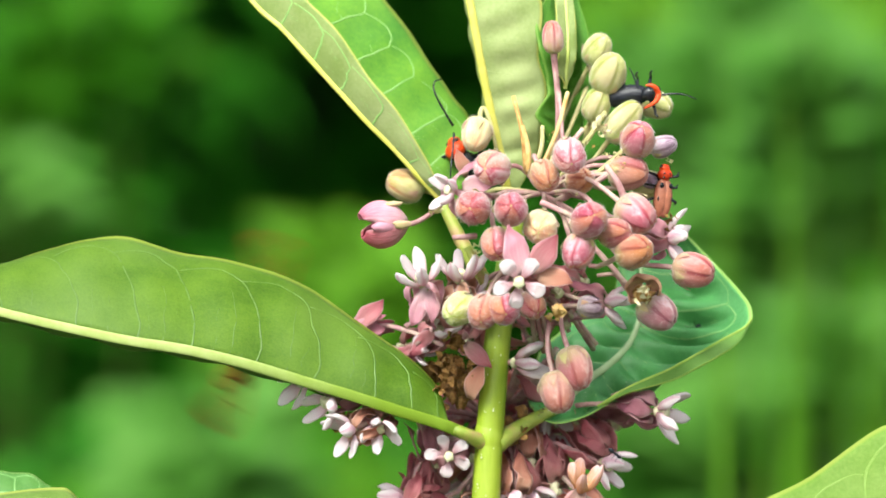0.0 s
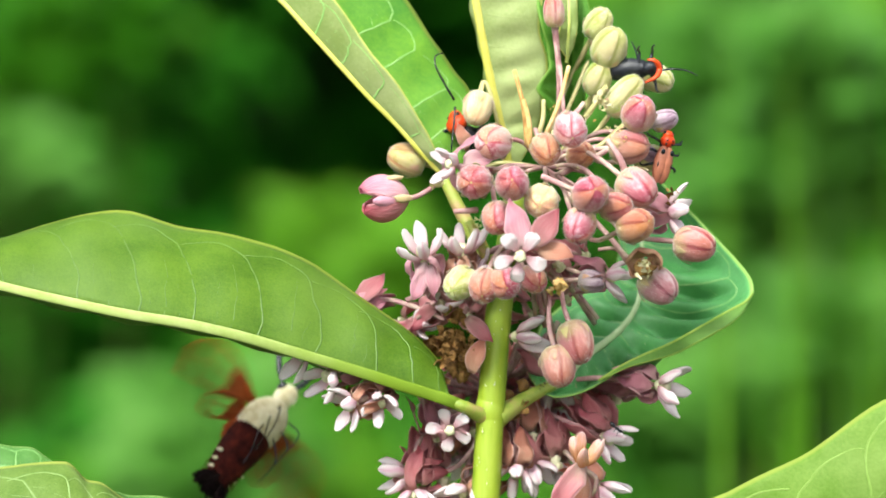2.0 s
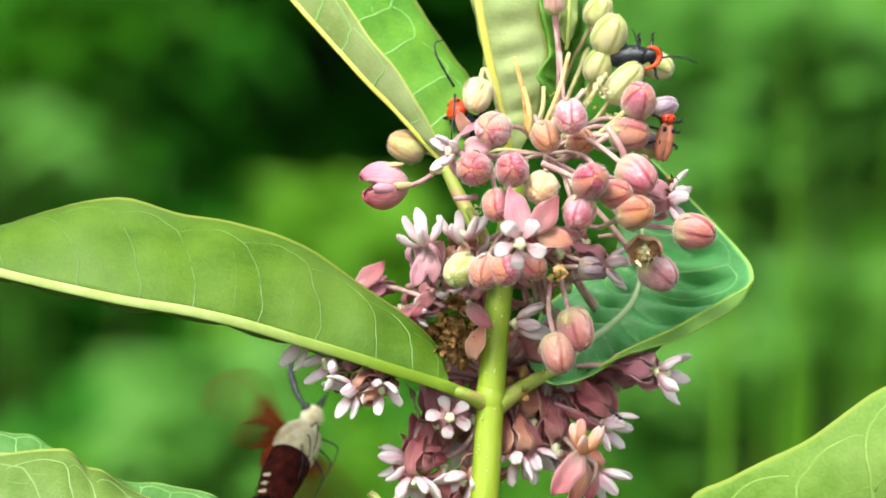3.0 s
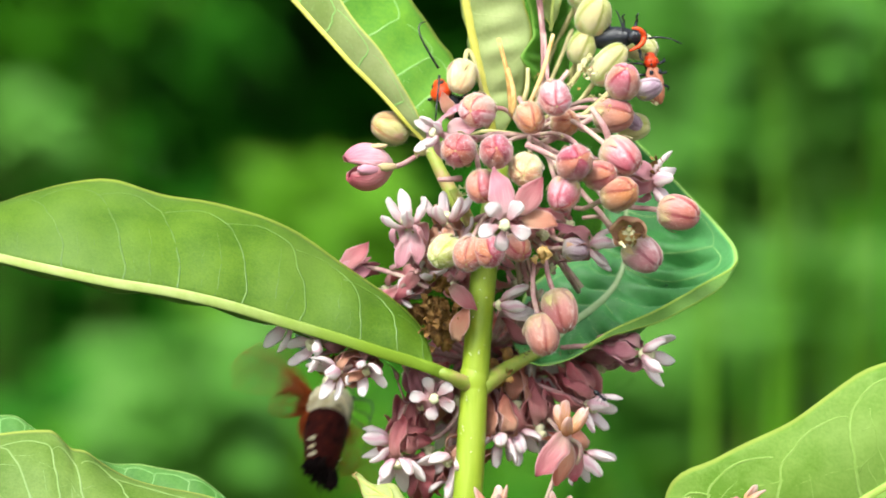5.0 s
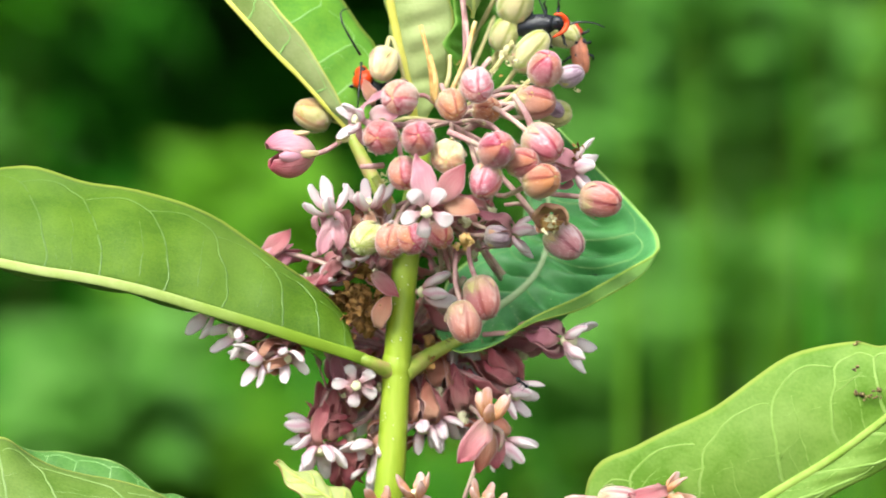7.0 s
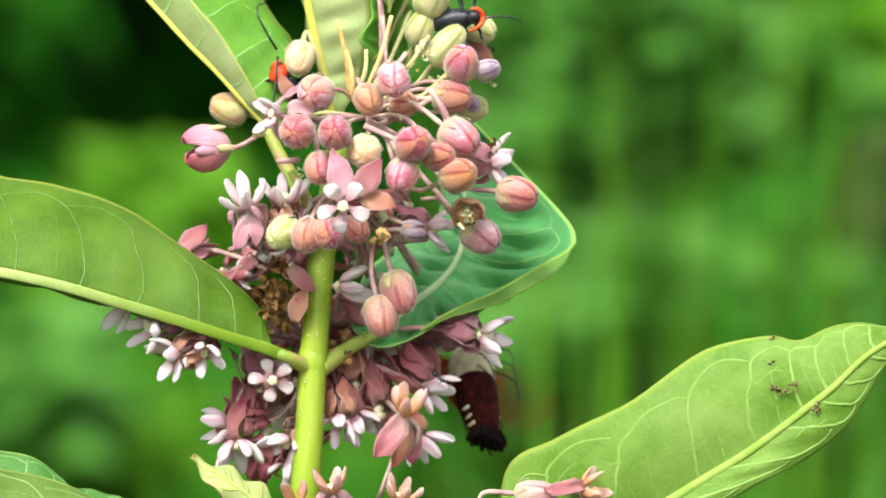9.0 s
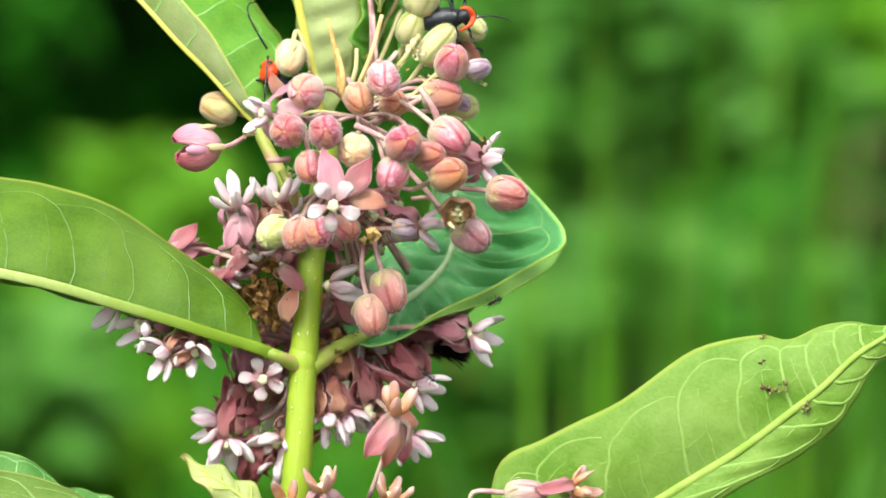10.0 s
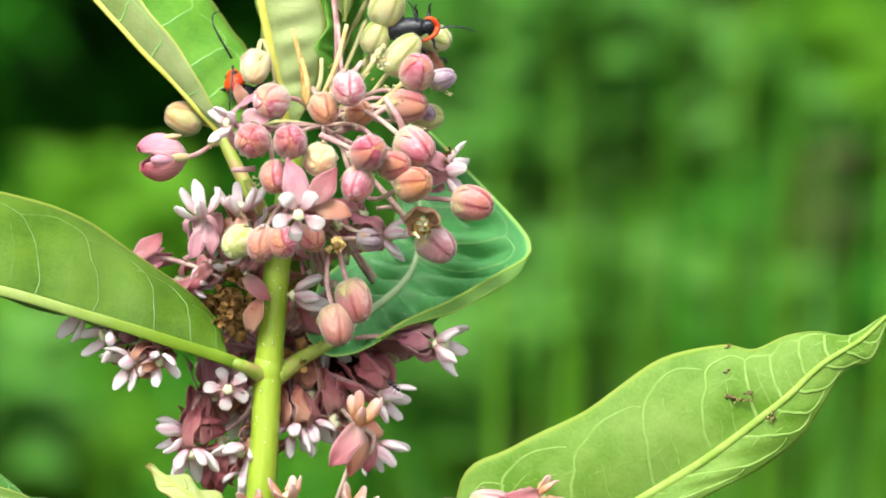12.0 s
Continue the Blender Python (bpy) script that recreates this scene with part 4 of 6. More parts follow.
def strip(name, rows, material, cup=0.25, crumple=0.0, seed=0):
    """A petal-like piece: rows of (outward, height, half width) in mm, cupped across, 0.25 mm thick."""
    bm = bmesh.new()
    layer = bm.loops.layers.uv.new("uv")
    line = curve([Vector(r) for r in rows], 10)
    grid = []
    for r in line:
        grid.append([bm.verts.new(Vector((r.x - cup * r.z * (1 - s * s) * 0.8, s * r.z, r.y + cup * r.z * (1 - s * s) * 0.5)) * MM) for s in (-1, -0.5, 0, 0.5, 1)])
        for v in grid[-1]:
            q = v.co * 350 + Vector((seed * 7.3, 0, 0))
            v.co += Vector((noise.noise(q), noise.noise(q + Vector((9, 0, 0))) * 0.7, noise.noise(q + Vector((0, 9, 0))))) * crumple * MM
    for i in range(10):
        for k in range(4):
            f = bm.faces.new((grid[i][k], grid[i][k + 1], grid[i + 1][k + 1], grid[i + 1][k]))
            for loop, (a, b) in zip(f.loops, ((k, i), (k + 1, i), (k + 1, i + 1), (k, i + 1))):
                loop[layer].uv = (a / 4, b / 10)
    geo = bmesh.ops.extrude_face_region(bm, geom=list(bm.faces))
    for v in geo["geom"]:
        if isinstance(v, bmesh.types.BMVert):
            v.co += Vector((0.18, 0, -0.15)) * MM
    bmesh.ops.recalc_face_normals(bm, faces=bm.faces)
    return mesh_of(name, bm, material)


REFLEXED = ((1.2, 0.2, 0.8), (2.9, 0.2, 1.4), (3.7, -1.6, 1.85), (3.6, -4.4, 1.85), (3.3, -7.0, 1.25), (3.9, -8.8, 0.15))
SPREAD = ((1.2, 0.2, 0.8), (3.4, 0.0, 1.4), (5.4, -1.0, 1.75), (7.2, -2.8, 1.5), (8.6, -4.2, 0.9), (9.8, -4.6, 0.12))
HOODED = ((1.0, 0.2, 0.55), (1.95, 1.1, 1.05), (2.9, 2.4, 1.4), (3.75, 3.8, 1.42), (4.5, 5.1, 1.0), (4.85, 6.0, 0.22))
HOODFLAT = ((1.2, 0.3, 0.5), (2.5, 0.4, 0.95), (3.7, 0.7, 1.6), (4.8, 1.0, 1.7), (5.7, 1.2, 1.25), (6.2, 1.2, 0.35))


def plump(name, rows, material, seed=0):
    """A hood: a plump pointed scoop along (outward, height, half width) in mm, grooved on its inner side."""
    bm = bmesh.new()
    layer = bm.loops.layers.uv.new("uv")
    line = curve([Vector(r) for r in rows], 10)
    rings = []
    for i, r in enumerate(line):
        t = line[min(i + 1, 10)] - line[max(i - 1, 0)]
        t = Vector((t.x, 0, t.y)).normalized()
        out = Vector((t.z, 0, -t.x))
        ring = []
        for k in range(10):
            a = 2 * math.pi * k / 10
            depth = math.cos(a) * 0.72 if math.cos(a) > -0.6 else math.cos(a) * 0.25
            q = (Vector((r.x, 0, r.y)) + (out * depth + Vector((0, math.sin(a), 0))) * max(r.z, 0.08))
            w = q * 0.45 + Vector((seed * 5.1, 0, 0))
            ring.append(bm.verts.new((q + Vector((noise.noise(w), noise.noise(w + Vector((7, 0, 0))), noise.noise(w + Vector((0, 7, 0))))) * 0.55 * min(1, i / 4)) * MM))
        rings.append(ring)
    for i in range(10):
        for k in range(10):
            j = (k + 1) % 10
            f = bm.faces.new((rings[i][k], rings[i][j], rings[i + 1][j], rings[i + 1][k]))
            for loop, (u, v) in zip(f.loops, ((k, i), (k + 1, i), (k + 1, i + 1), (k, i + 1))):
                loop[layer].uv = (u / 10, v / 10)
    bm.faces.new(rings[0][::-1]), bm.faces.new(rings[-1])
    bmesh.ops.recalc_face_normals(bm, faces=bm.faces)
    return mesh_of(name, bm, material)


PETALS = {(m.name, s, v): strip("petal", rows, m, (0.3, 0.6, 0.05)[v], 1.35, v) for m in (PETAL, PETAL_PALE, PETAL_DULL, PETAL_LILAC, PETAL_TAN) for s, rows in (("reflexed", REFLEXED), ("spread", SPREAD)) for v in (0, 1, 2)}
HOODS = {(m.name, s, v): plump("hood", rows, m, v) for m in (HOOD, HOOD_ORANGE) for s, rows in (("up", HOODED), ("flat", HOODFLAT)) for v in (0, 1, 2, 3)}


def column_mesh():
    bm = bmesh.new()
    add_tube(bm, [Vector((0, 0, z)) * MM for z in (-0.6, 0, 0.8, 1.8, 2.3, 2.5)], [x * MM for x in (0.9, 1.3, 0.9, 1.15, 1.25, 0.8)], 10)
    for k in range(5):
        a = 2 * math.pi * k / 5 + 0.63
        add_ball(bm, Vector((1.15 * math.cos(a), 1.15 * math.sin(a), 1.7)) * MM, (0.35 * MM, 0.35 * MM, 0.7 * MM), 5, 6)
    return mesh_of("flower", bm, COLUMN)


COLUMN_MESH = column_mesh()


def flower(place, axis, heart, petal=PETAL, hood=HOOD, shape="reflexed", hoods="up", size=1.0, spin=None, label="", missing=(), stalk=PEDICEL):
    """An open milkweed flower facing along axis: five petals bent back, five pale hoods round a column."""
    axis = Vector(axis).normalized()
    m = frame_of(place, axis, random.uniform(0, 72) if spin is None else spin) @ Matrix.Diagonal((size, size, size, 1))
    ob = part("flower", COLUMN_MESH, None, plant, label, plant.matrix_world.inverted() @ m)
    for k in range(5):
        turn = pose(0, 0, 0, random.uniform(-12, 12), random.uniform(-16, 22), 72 * k + random.uniform(-8, 8)) @ Matrix.Diagonal((1, random.uniform(0.7, 1.05), random.uniform(0.8, 1.1), 1))
        if ("p", k) not in missing:
            part("petal", PETALS[(petal.name, shape, random.randrange(3))], None, ob, "", turn)
        turn = pose(0, 0, 0.0003, random.uniform(-9, 9), random.uniform(-20, 20), 72 * k + 36 + random.uniform(-8, 8)) @ Matrix.Diagonal((1, random.uniform(0.85, 1.1), random.uniform(0.85, 1.1), 1))
        if ("h", k) not in missing:
            part("hood", HOODS[(hood.name, hoods, random.randrange(4))], None, ob, "", turn)
    bpy.context.view_layer.update()
    d = (place - heart).length
    line = curve([heart, heart.lerp(place - axis * d * 0.4, 0.6), place - axis * d * 0.3, place], 10)
    part("pedicel", add_tube(bmesh.new(), line, (0.5 * MM, 0.6 * MM), 7), stalk, ob)
    return ob


def lie(place, along, toward):
    """A pose whose z points along and whose x is as near to toward as may be."""
    z = Vector(along).normalized()
    x = Vector(toward)
    x = (x - z * x.dot(z)).normalized()
    return plant.matrix_world.inverted() @ Matrix.Translation(place) @ Matrix((x, z.cross(x), z)).transposed().to_4x4()


LONG = ((0.0, 0, 0.7), (0.4, 2.2, 1.5), (0.3, 4.8, 1.9), (-0.4, 7.2, 1.4), (-1.2, 8.8, 0.5), (-1.6, 9.6, 0.1))
for k, (place, along, toward, material, size) in enumerate((
        (S(925, 430, 29), (-0.22, -0.15, 1), (0.3, -1, 0), PETAL_PALE, 1.08), (S(941, 424, 28), (0.62, -0.2, 0.8), (0.3, -1, 0.2), PETAL, 1.0), (S(949, 430, 27), (1, -0.2, -0.1), (0, -1, 0.4), PETAL_TAN, 0.85),
        (S(828, 254, 12), (-0.3, -0.25, 0.95), (0.2, -1, 0.1), PETAL_TAN, 0.62), (S(821, 272, 15), (0.75, -0.4, 0.1), (0.2, -1, 0.1), PETAL_PALE, 0.8), (S(751, 456, 14), (-0.25, -0.3, -0.95), (0.2, -1, 0.1), PETAL_PALE, 0.85),
        (S(761, 456, 14), (0.2, -0.3, -0.95), (0.4, -1, 0.1), PETAL_PALE, 0.75), (S(795, 410, 6), (0.45, -0.2, -0.8), (0.2, -1, 0.1), PETAL_TAN, 0.7), (S(631, 524, -4), (0.72, -0.1, 0.72), (0, -1, 0.2), PETAL, 0.92), (S(629, 528, -5), (1, -0.15, 0.1), (0, -1, 0.3), PETAL_PALE, 0.72), (S(835, 648, 4), (0.25, -0.3, 0.9), (-0.6, -1, 0), PETAL_TAN, 0.9), (S(825, 550, 6), (0.75, -0.2, -0.65), (0.2, -1, 0.1), PETAL, 0.8))):
    part("petal", strip("petal", LONG, material, 0.45, 0.7, k), None, plant, "pink flower petal", lie(place, along, toward) @ Matrix.Diagonal((size, size * (1.45 if k < 3 else 1.2), size, 1)))
# upper umbel
NO_HOODS, NO_PETALS = tuple(("h", k) for k in range(5)), tuple(("p", k) for k in range(5))
flower(S(921, 440, 31), (0.02, -0.97, -0.2), low_heart, PETAL_PALE, HOOD, "reflexed", "flat", 0.92, 90, "open pink flower with white star of hoods", missing=NO_PETALS)
flower(S(751, 446, 13), (-0.2, -0.4, 0.9), low_heart, PETAL_PALE, size=1.0)
flower(S(818, 440, 9), (0.1, -0.35, 0.95), low_heart, PETAL_TAN, size=1.0)
flower(S(835, 470, 6), (0.0, -0.4, 0.9), low_heart, PETAL_PALE, size=0.8)
flower(S(626, 528, -7), (-1, -0.1, -0.2), S(788, 554, 0), PETAL_PALE, HOOD, "reflexed", "up", 0.9, 20)
flower(S(805, 280, 14), (-0.75, -0.6, 0.1), HEART, PETAL_PALE, HOOD, "spread", "up", 0.8)
flower(S(1183, 366, 8), (1, -0.25, 0.08), HEART, PETAL_LILAC, HOOD, size=1.0)
flower(S(1073, 478, 4), (0.9, -0.4, -0.1), low_heart, PETAL_LILAC, size=0.88)
flower(S(913, 584, 1), (0.92, -0.4, 0.0), at(1.4, 9.6, -16), PETAL_PALE, size=1.0, missing=NO_PETALS)
flower(S(738, 566, -4), (0.7, -0.5, 0.3), low_heart, PETAL, size=0.6)
flower(S(773, 528, -2), (0.6, -0.5, 0.5), low_heart, PETAL, size=0.8)
cup = bmesh.new()
rings = []
for i in range(9):
    v = i / 8
    r, z = 3.9 * math.sin(0.12 + 1.45 * v) * (1 - 0.10 * max(0, v - 0.7) / 0.3), -3.4 * math.cos(0.12 + 1.45 * v)
    rings.append([cup.verts.new(Vector((r * math.cos(q) * (1 + 0.06 * math.sin(5 * q)), r * math.sin(q) * 0.92, z + 0.8 * v * v * math.sin(5 * q + 1.0))) * MM) for q in (2 * math.pi * k / 30 for k in range(30))])
for p, q in zip(rings, rings[1:]):
    for k in range(30):
        cup.faces.new((p[k], p[(k + 1) % 30], q[(k + 1) % 30], q[k]))
cup_ob = part("withered_flower", cup, BUD_ORANGE_CUP, plant, "opened bud with a dry brown heart", plant.matrix_world.inverted() @ frame_of(S(1141, 458, 15), (-0.1, -0.8, -0.45)))
rim = cup_ob.modifiers.new("thickness", "SOLIDIFY")
rim.thickness, rim.offset = 0.5 * MM, 0
part("pedicel", tube([S(1139, 450, 12), S(1113, 446, 10), S(1085, 414, 10), S(1043, 368, 8)], (0.6 * MM, 0.6 * MM), 10, 7), PEDICEL, plant)
# faded flowers and drooping stalks under the upper umbel
for x, z, d, way in ((985, 455, 6, (0.6, -0.4, -0.5)), (1015, 470, 0, (0.8, -0.3, -0.4)), (1000, 510, -6, (0.5, -0.3, -0.8)), (955, 520, -10, (0.3, -0.3, -0.9)), (940, 545, -12, (0.4, -0.3, -0.8)), (830, 545, -10, (-0.5, -0.3, -0.7)),
                     (770, 500, 2, (-0.6, -0.3, -0.7)), (850, 570, -12, (-0.3, -0.4, -0.8)), (760, 545, -6, (-0.7, -0.3, -0.5)), (720, 555, -10, (-0.8, -0.3, -0.2)), (1030, 440, -2, (0.8, -0.3, -0.2)), (975, 430, 12, (0.7, -0.6, 0.2))):
    flower(at(*sheet(x, z), d), way, low_heart, random.choice((PETAL, PETAL_DULL)), HOOD, random.choice(("reflexed", "spread")), "up", random.uniform(0.65, 0.85), missing=NO_HOODS)
for k in range(14):
    x = random.uniform(720, 1060)
    part("pedicel", tube([low_heart, at(*sheet((x + 925) / 2, 470), random.uniform(-8, 4)), at(*sheet(x, random.uniform(500, 575)), random.uniform(-14, 0))], (0.45 * MM, 0.55 * MM), 8, 6), PEDICEL, plant)
part("withered_flower", add_ball(bmesh.new(), S(1139, 462, 18), (2.2 * MM, 1.2 * MM, 1.7 * MM), 9, 12, wobble=0.9), BROWN, plant)
part("withered_flower", add_ball(bmesh.new(), at(14.6, 27.4, 14), (1.1 * MM, 1.0 * MM, 1.5 * MM), 9, 12, wobble=0.9), STUB, plant)
# half-open bud: two plump lips with a pale inside, and sepals at its base


def lip(centre, width, gape, long):
    """Half of an opening bud as a shell along x, spanning width degrees round the direction centre."""
    bm = bmesh.new()
    layer = bm.loops.layers.uv.new("uv")
    grid = []
    for i in range(15):
        v = i / 14
        r = 4.7 * math.sin(math.pi * min(1.0, 0.04 + 0.90 * v)) ** 0.62
        ring = []
        for k in range(17):
            q = k / 16 * 2 - 1
            a = radians(centre + width * q * (1 - 0.35 * max(0, v - 0.6)))
            x = long * (v - 0.06 * q * q * v)
            ring.append(bm.verts.new(Vector((x, r * math.cos(a), r * math.sin(a) + gape * v * v)) * MM))
        grid.append(ring)
    for i in range(14):
        for k in range(16):
            f = bm.faces.new((grid[i][k], grid[i][k + 1], grid[i + 1][k + 1], grid[i + 1][k]))
            for loop, (a, b) in zip(f.loops, ((k, i), (k + 1, i), (k + 1, i + 1), (k, i + 1))):
                loop[layer].uv = (a / 16, b / 14)
    return bm


half = flower(S(709, 338, 6), (-0.95, -0.3, -0.02), S(783, 306, 2), PETAL_PALE, HOOD, "spread", "up", 0.62, missing=NO_PETALS, label="bud about to open")
HALF = facing(S(721, 337, 6), (-0.95, -0.28, -0.06), (-0.05, -0.25, 1))
HALF_IN = half.matrix_world.inverted() @ HALF
for centre, width, gape, long, material in ((100, 92, 0.9, 10.2, PETAL_PALE), (-80, 100, -0.9, 9.6, PETAL)):
    shell = part("bud_petal", lip(centre, width, gape, long), material, half, "", HALF_IN)
    thick = shell.modifiers.new("thickness", "SOLIDIFY")
    thick.thickness, thick.offset = 0.4 * MM, 0
part("bud_heart", add_ball(bmesh.new(), (0.0058, 0.0040, 0.0004), (0.0028, 0.0011, 0.0013), 10, 12, wobble=0.2), HOOD, half, "", HALF_IN)
for y, z, r in ((0.0012, 0.0046, 0), (0.0047, 0.0008, 1)):
    sepal = add_ball(bmesh.new(), (0.0022 + 0.001 * (1 - r), y, z), (0.0021, 0.0005 if r else 0.0011, 0.0009 if r else 0.0005), 8, 10, wobble=0.5)
    part("sepal", sepal, SEPAL, half, "", HALF_IN)
# lower umbel, hanging behind the stem
UNDER = at(1.4, 3.6, -26)
SHOWN = [
    (S(543, 611, 4), (-0.85, -0.3, -0.5), PETAL_LILAC, 0.95, "up"), (S(591, 650, 6), (-0.88, -0.35, -0.3), PETAL_LILAC, 1.0, "up"), (S(628, 702, 8), (-0.75, -0.55, -0.3), PETAL_TAN, 0.92, "up"),
    (S(673, 694, 6), (0.1, -0.8, -0.55), PETAL_DULL, 0.9, "up"), (S(797, 748, 3), (0.0, -0.97, -0.15), PETAL_LILAC, 0.82, "flat"), (S(723, 824, -3), (-0.92, -0.35, -0.05), PETAL_DULL, 0.95, "up"),
    (S(733, 853, -2), (-0.1, -0.35, -0.95), PETAL_DULL, 1.05, "up"), (S(831, 854, -4), (-0.8, -0.45, -0.45), PETAL_TAN, 1.0, "up"), (S(916, 815, -5), (0.05, -0.4, -0.92), PETAL_TAN, 1.0, "up"),
    (S(941, 808, -9), (0.4, -0.3, -0.85), PETAL_DULL, 0.95, "up"), (S(1068, 761, -6), (0.85, -0.35, -0.35), PETAL_DULL, 1.0, "up"), (S(1058, 848, -5), (0.65, -0.35, -0.68), PETAL_TAN, 1.0, "up"),
    (S(1166, 670, -3), (0.93, -0.35, -0.12), PETAL_LILAC, 1.05, "up"), (S(828, 896, -6), (0.0, -0.4, -0.9), PETAL_DULL, 0.8, "up"),
]
for place, axis, petal, size, hoods in SHOWN:
    flower(place, axis, UNDER, petal, HOOD, "reflexed", hoods, size)
# flowers without hoods whose petals hang or stand among them
for place, axis, petal, size in ((S(773, 750, -6), (0.35, 0.1, -0.9), PETAL_LILAC, 1.0), (S(759, 818, -8), (0.1, -0.2, -0.95), PETAL_DULL, 1.1), (S(785, 854, -8), (0.05, 0.1, 1), PETAL_DULL, 1.1), (S(1068, 748, -10), (0.5, -0.1, -0.85), PETAL_DULL, 1.1),
                                 (S(983, 798, -10), (0.1, -0.1, -1), PETAL_DULL, 1.1), (S(943, 758, -10), (0.0, -0.2, -1), PETAL_TAN, 1.0), (S(1125, 674, -18), (0.9, -0.2, -0.3), PETAL_LILAC, 1.0), (S(1083, 690, -20), (0.9, -0.2, -0.3), PETAL_DULL, 1.0)):
    flower(place, axis, UNDER, petal, HOOD, "reflexed", "up", size, missing=NO_HOODS)
for k in range(34):
    a, r = random.uniform(0, 2 * math.pi), math.sqrt(random.uniform(0.05, 1.0))
    x, z = 893 + 160 * r * math.cos(a), 735 + 105 * r * math.sin(a)
    out = Vector((math.cos(a), random.uniform(-0.6, 0.0), -0.45 - 0.5 * abs(math.sin(a))))
    if z < 650 and 840 < x < 1000:
        z += 90
    flower(S(x, z, random.uniform(-34, -15)), out, UNDER, random.choice((PETAL, PETAL_DULL, PETAL_DULL, PETAL_TAN)), HOOD, random.choice(("reflexed", "reflexed", "spread")), "up", random.uniform(0.85, 1.05), missing=NO_HOODS if k % 5 else ())
# two-coloured flower standing before the lower umbel, on its own stalk
flower(S(1030, 815, 10), (0.22, -0.2, 0.95), at(14, -28.8, 4), PETAL_PALE, HOOD_ORANGE, "reflexed", "up", 1.0, 40, label="pink flower with orange hoods", missing=NO_PETALS)
for k, (place, along, toward, material, size) in enumerate(((S(1031, 812, 13), (-0.58, -0.25, -0.8), (0.3, -1, 0.1), PETAL, 0.98), (S(1033, 824, 9), (-0.25, 0, -0.95), (0.5, -1, 0), PETAL_TAN, 0.85), (S(1038, 824, 7), (0.1, 0.1, -1), (0.3, -1, 0), PETAL, 0.8))):
    part("bud_petal", strip("bud_petal", ((0.5, 0, 1.3), (1.2, 3, 2.6), (1.3, 6.5, 2.7), (0.6, 9.2, 2.0), (0.2, 11.4, 0.5)), material, 0.5, 0.9, k), None, plant, "drooping rose petal", lie(place, along, toward) @ Matrix.Scale(size, 4))
part("dry_pedicel", tube([S(1035, 820, 8), S(1055, 833, 8), S(1053, 858, 7), S(1041, 873, 5)], (0.6 * MM, 0.4 * MM), 10, 7), PEDICEL, plant)
# third umbel at the bottom
THIRD = at(11, -34.8, 0)
for place, d, axis, petal in (((4.4, -27.6), 14, (-0.15, -0.45, 0.88), PETAL_PALE), ((18.2, -29.6), 12, (0.2, -0.4, 0.9), PETAL_PALE), ((57, -27.2), 8, (0.95, -0.25, 0.1), PETAL), ((-3.4, -30.6), 10, (-0.4, -0.7, 0.5), PETAL)):
    flower(at(*place, d), axis, THIRD if place[0] < 30 else at(40, -46, 4), petal, HOOD_ORANGE, "reflexed", "up", 0.86, label="faded flower with orange hoods")
bud(at(47.4, -27.8, 8), 3.2, BUD_DUSK, axis=(1, -0.2, 0.0), heart=at(36, -46, 4), plump=1.4)
# withered brown mass
bm = bmesh.new()
for k in range(90):
    p = at(*sheet(805 + random.gauss(0, 17), 602 + random.gauss(0, 24)), random.uniform(-8, 5))
    turn = Euler((random.uniform(0, 6.3), random.uniform(0, 6.3), random.uniform(0, 6.3))).to_matrix()
    w, h = random.uniform(0.8, 2.0) * MM, random.uniform(1.2, 3.0) * MM
    rows = []
    for i in range(4):
        rows.append([bm.verts.new(p + turn @ Vector((x * w * (1, 1.2, 0.9, 0.2)[i], (i / 3 - 0.5) * h, random.gauss(0, 0.35) * MM))) for x in (-0.5, 0, 0.5)])
    for a, b in zip(rows, rows[1:]):
        for i in (0, 1):
            bm.faces.new((a[i], a[i + 1], b[i + 1], b[i]))
for k in range(14):
    add_ball(bm, at(*sheet(805 + random.gauss(0, 14), 602 + random.gauss(0, 20)), random.uniform(-10, 0)), (1.5 * MM, 1.5 * MM, 1.7 * MM), 6, 8, wobble=0.8)
part("withered_flower", bm, BROWN, plant, "withered brown flower remains")
for k in range(12):
    p = at(*sheet(random.choice((905, 925, 640, 615, 935)) + random.gauss(0, 10), random.gauss(705, 25)), random.uniform(-14, -4))
    part("withered_flower", add_ball(bmesh.new(), p, (1.3 * MM, 1.2 * MM, 1.4 * MM), 6, 8, wobble=0.8), BROWN, plant)
for k in range(16):
    x = random.uniform(790, 1000)
    part("pedicel", tube([UNDER + Vector((0, 0, 0.004)), at(*sheet((x + 880) / 2, 640), -16), at(*sheet(x, 545 + random.uniform(0, 40)), -12)], (0.5 * MM, 0.6 * MM), 8, 6), PEDICEL, plant)
# crumbs of dried calyx and old flowers caught among the stalks


def crumb(place, size, material, count):
    bm = bmesh.new()
    for _ in range(count):
        p = place + Vector((random.gauss(0, size * 0.5), random.gauss(0, size * 0.4), random.gauss(0, size * 0.5))) * MM
        turn = Euler((random.uniform(0, 6.3), random.uniform(0, 6.3), random.uniform(0, 6.3))).to_matrix()
        w, h = random.uniform(0.3, 0.6) * size * MM, random.uniform(0.5, 1.1) * size * MM
        rows = []
        for i in range(4):
            rows.append([bm.verts.new(p + turn @ Vector((x * w * (1, 1.2, 0.9, 0.2)[i], (i / 3 - 0.5) * h, random.gauss(0, 0.12) * size * MM))) for x in (-0.5, 0, 0.5)])
        for a, b in zip(rows, rows[1:]):
            for i in (0, 1):
                bm.faces.new((a[i], a[i + 1], b[i + 1], b[i]))
    part("withered_flower", bm, material, plant)


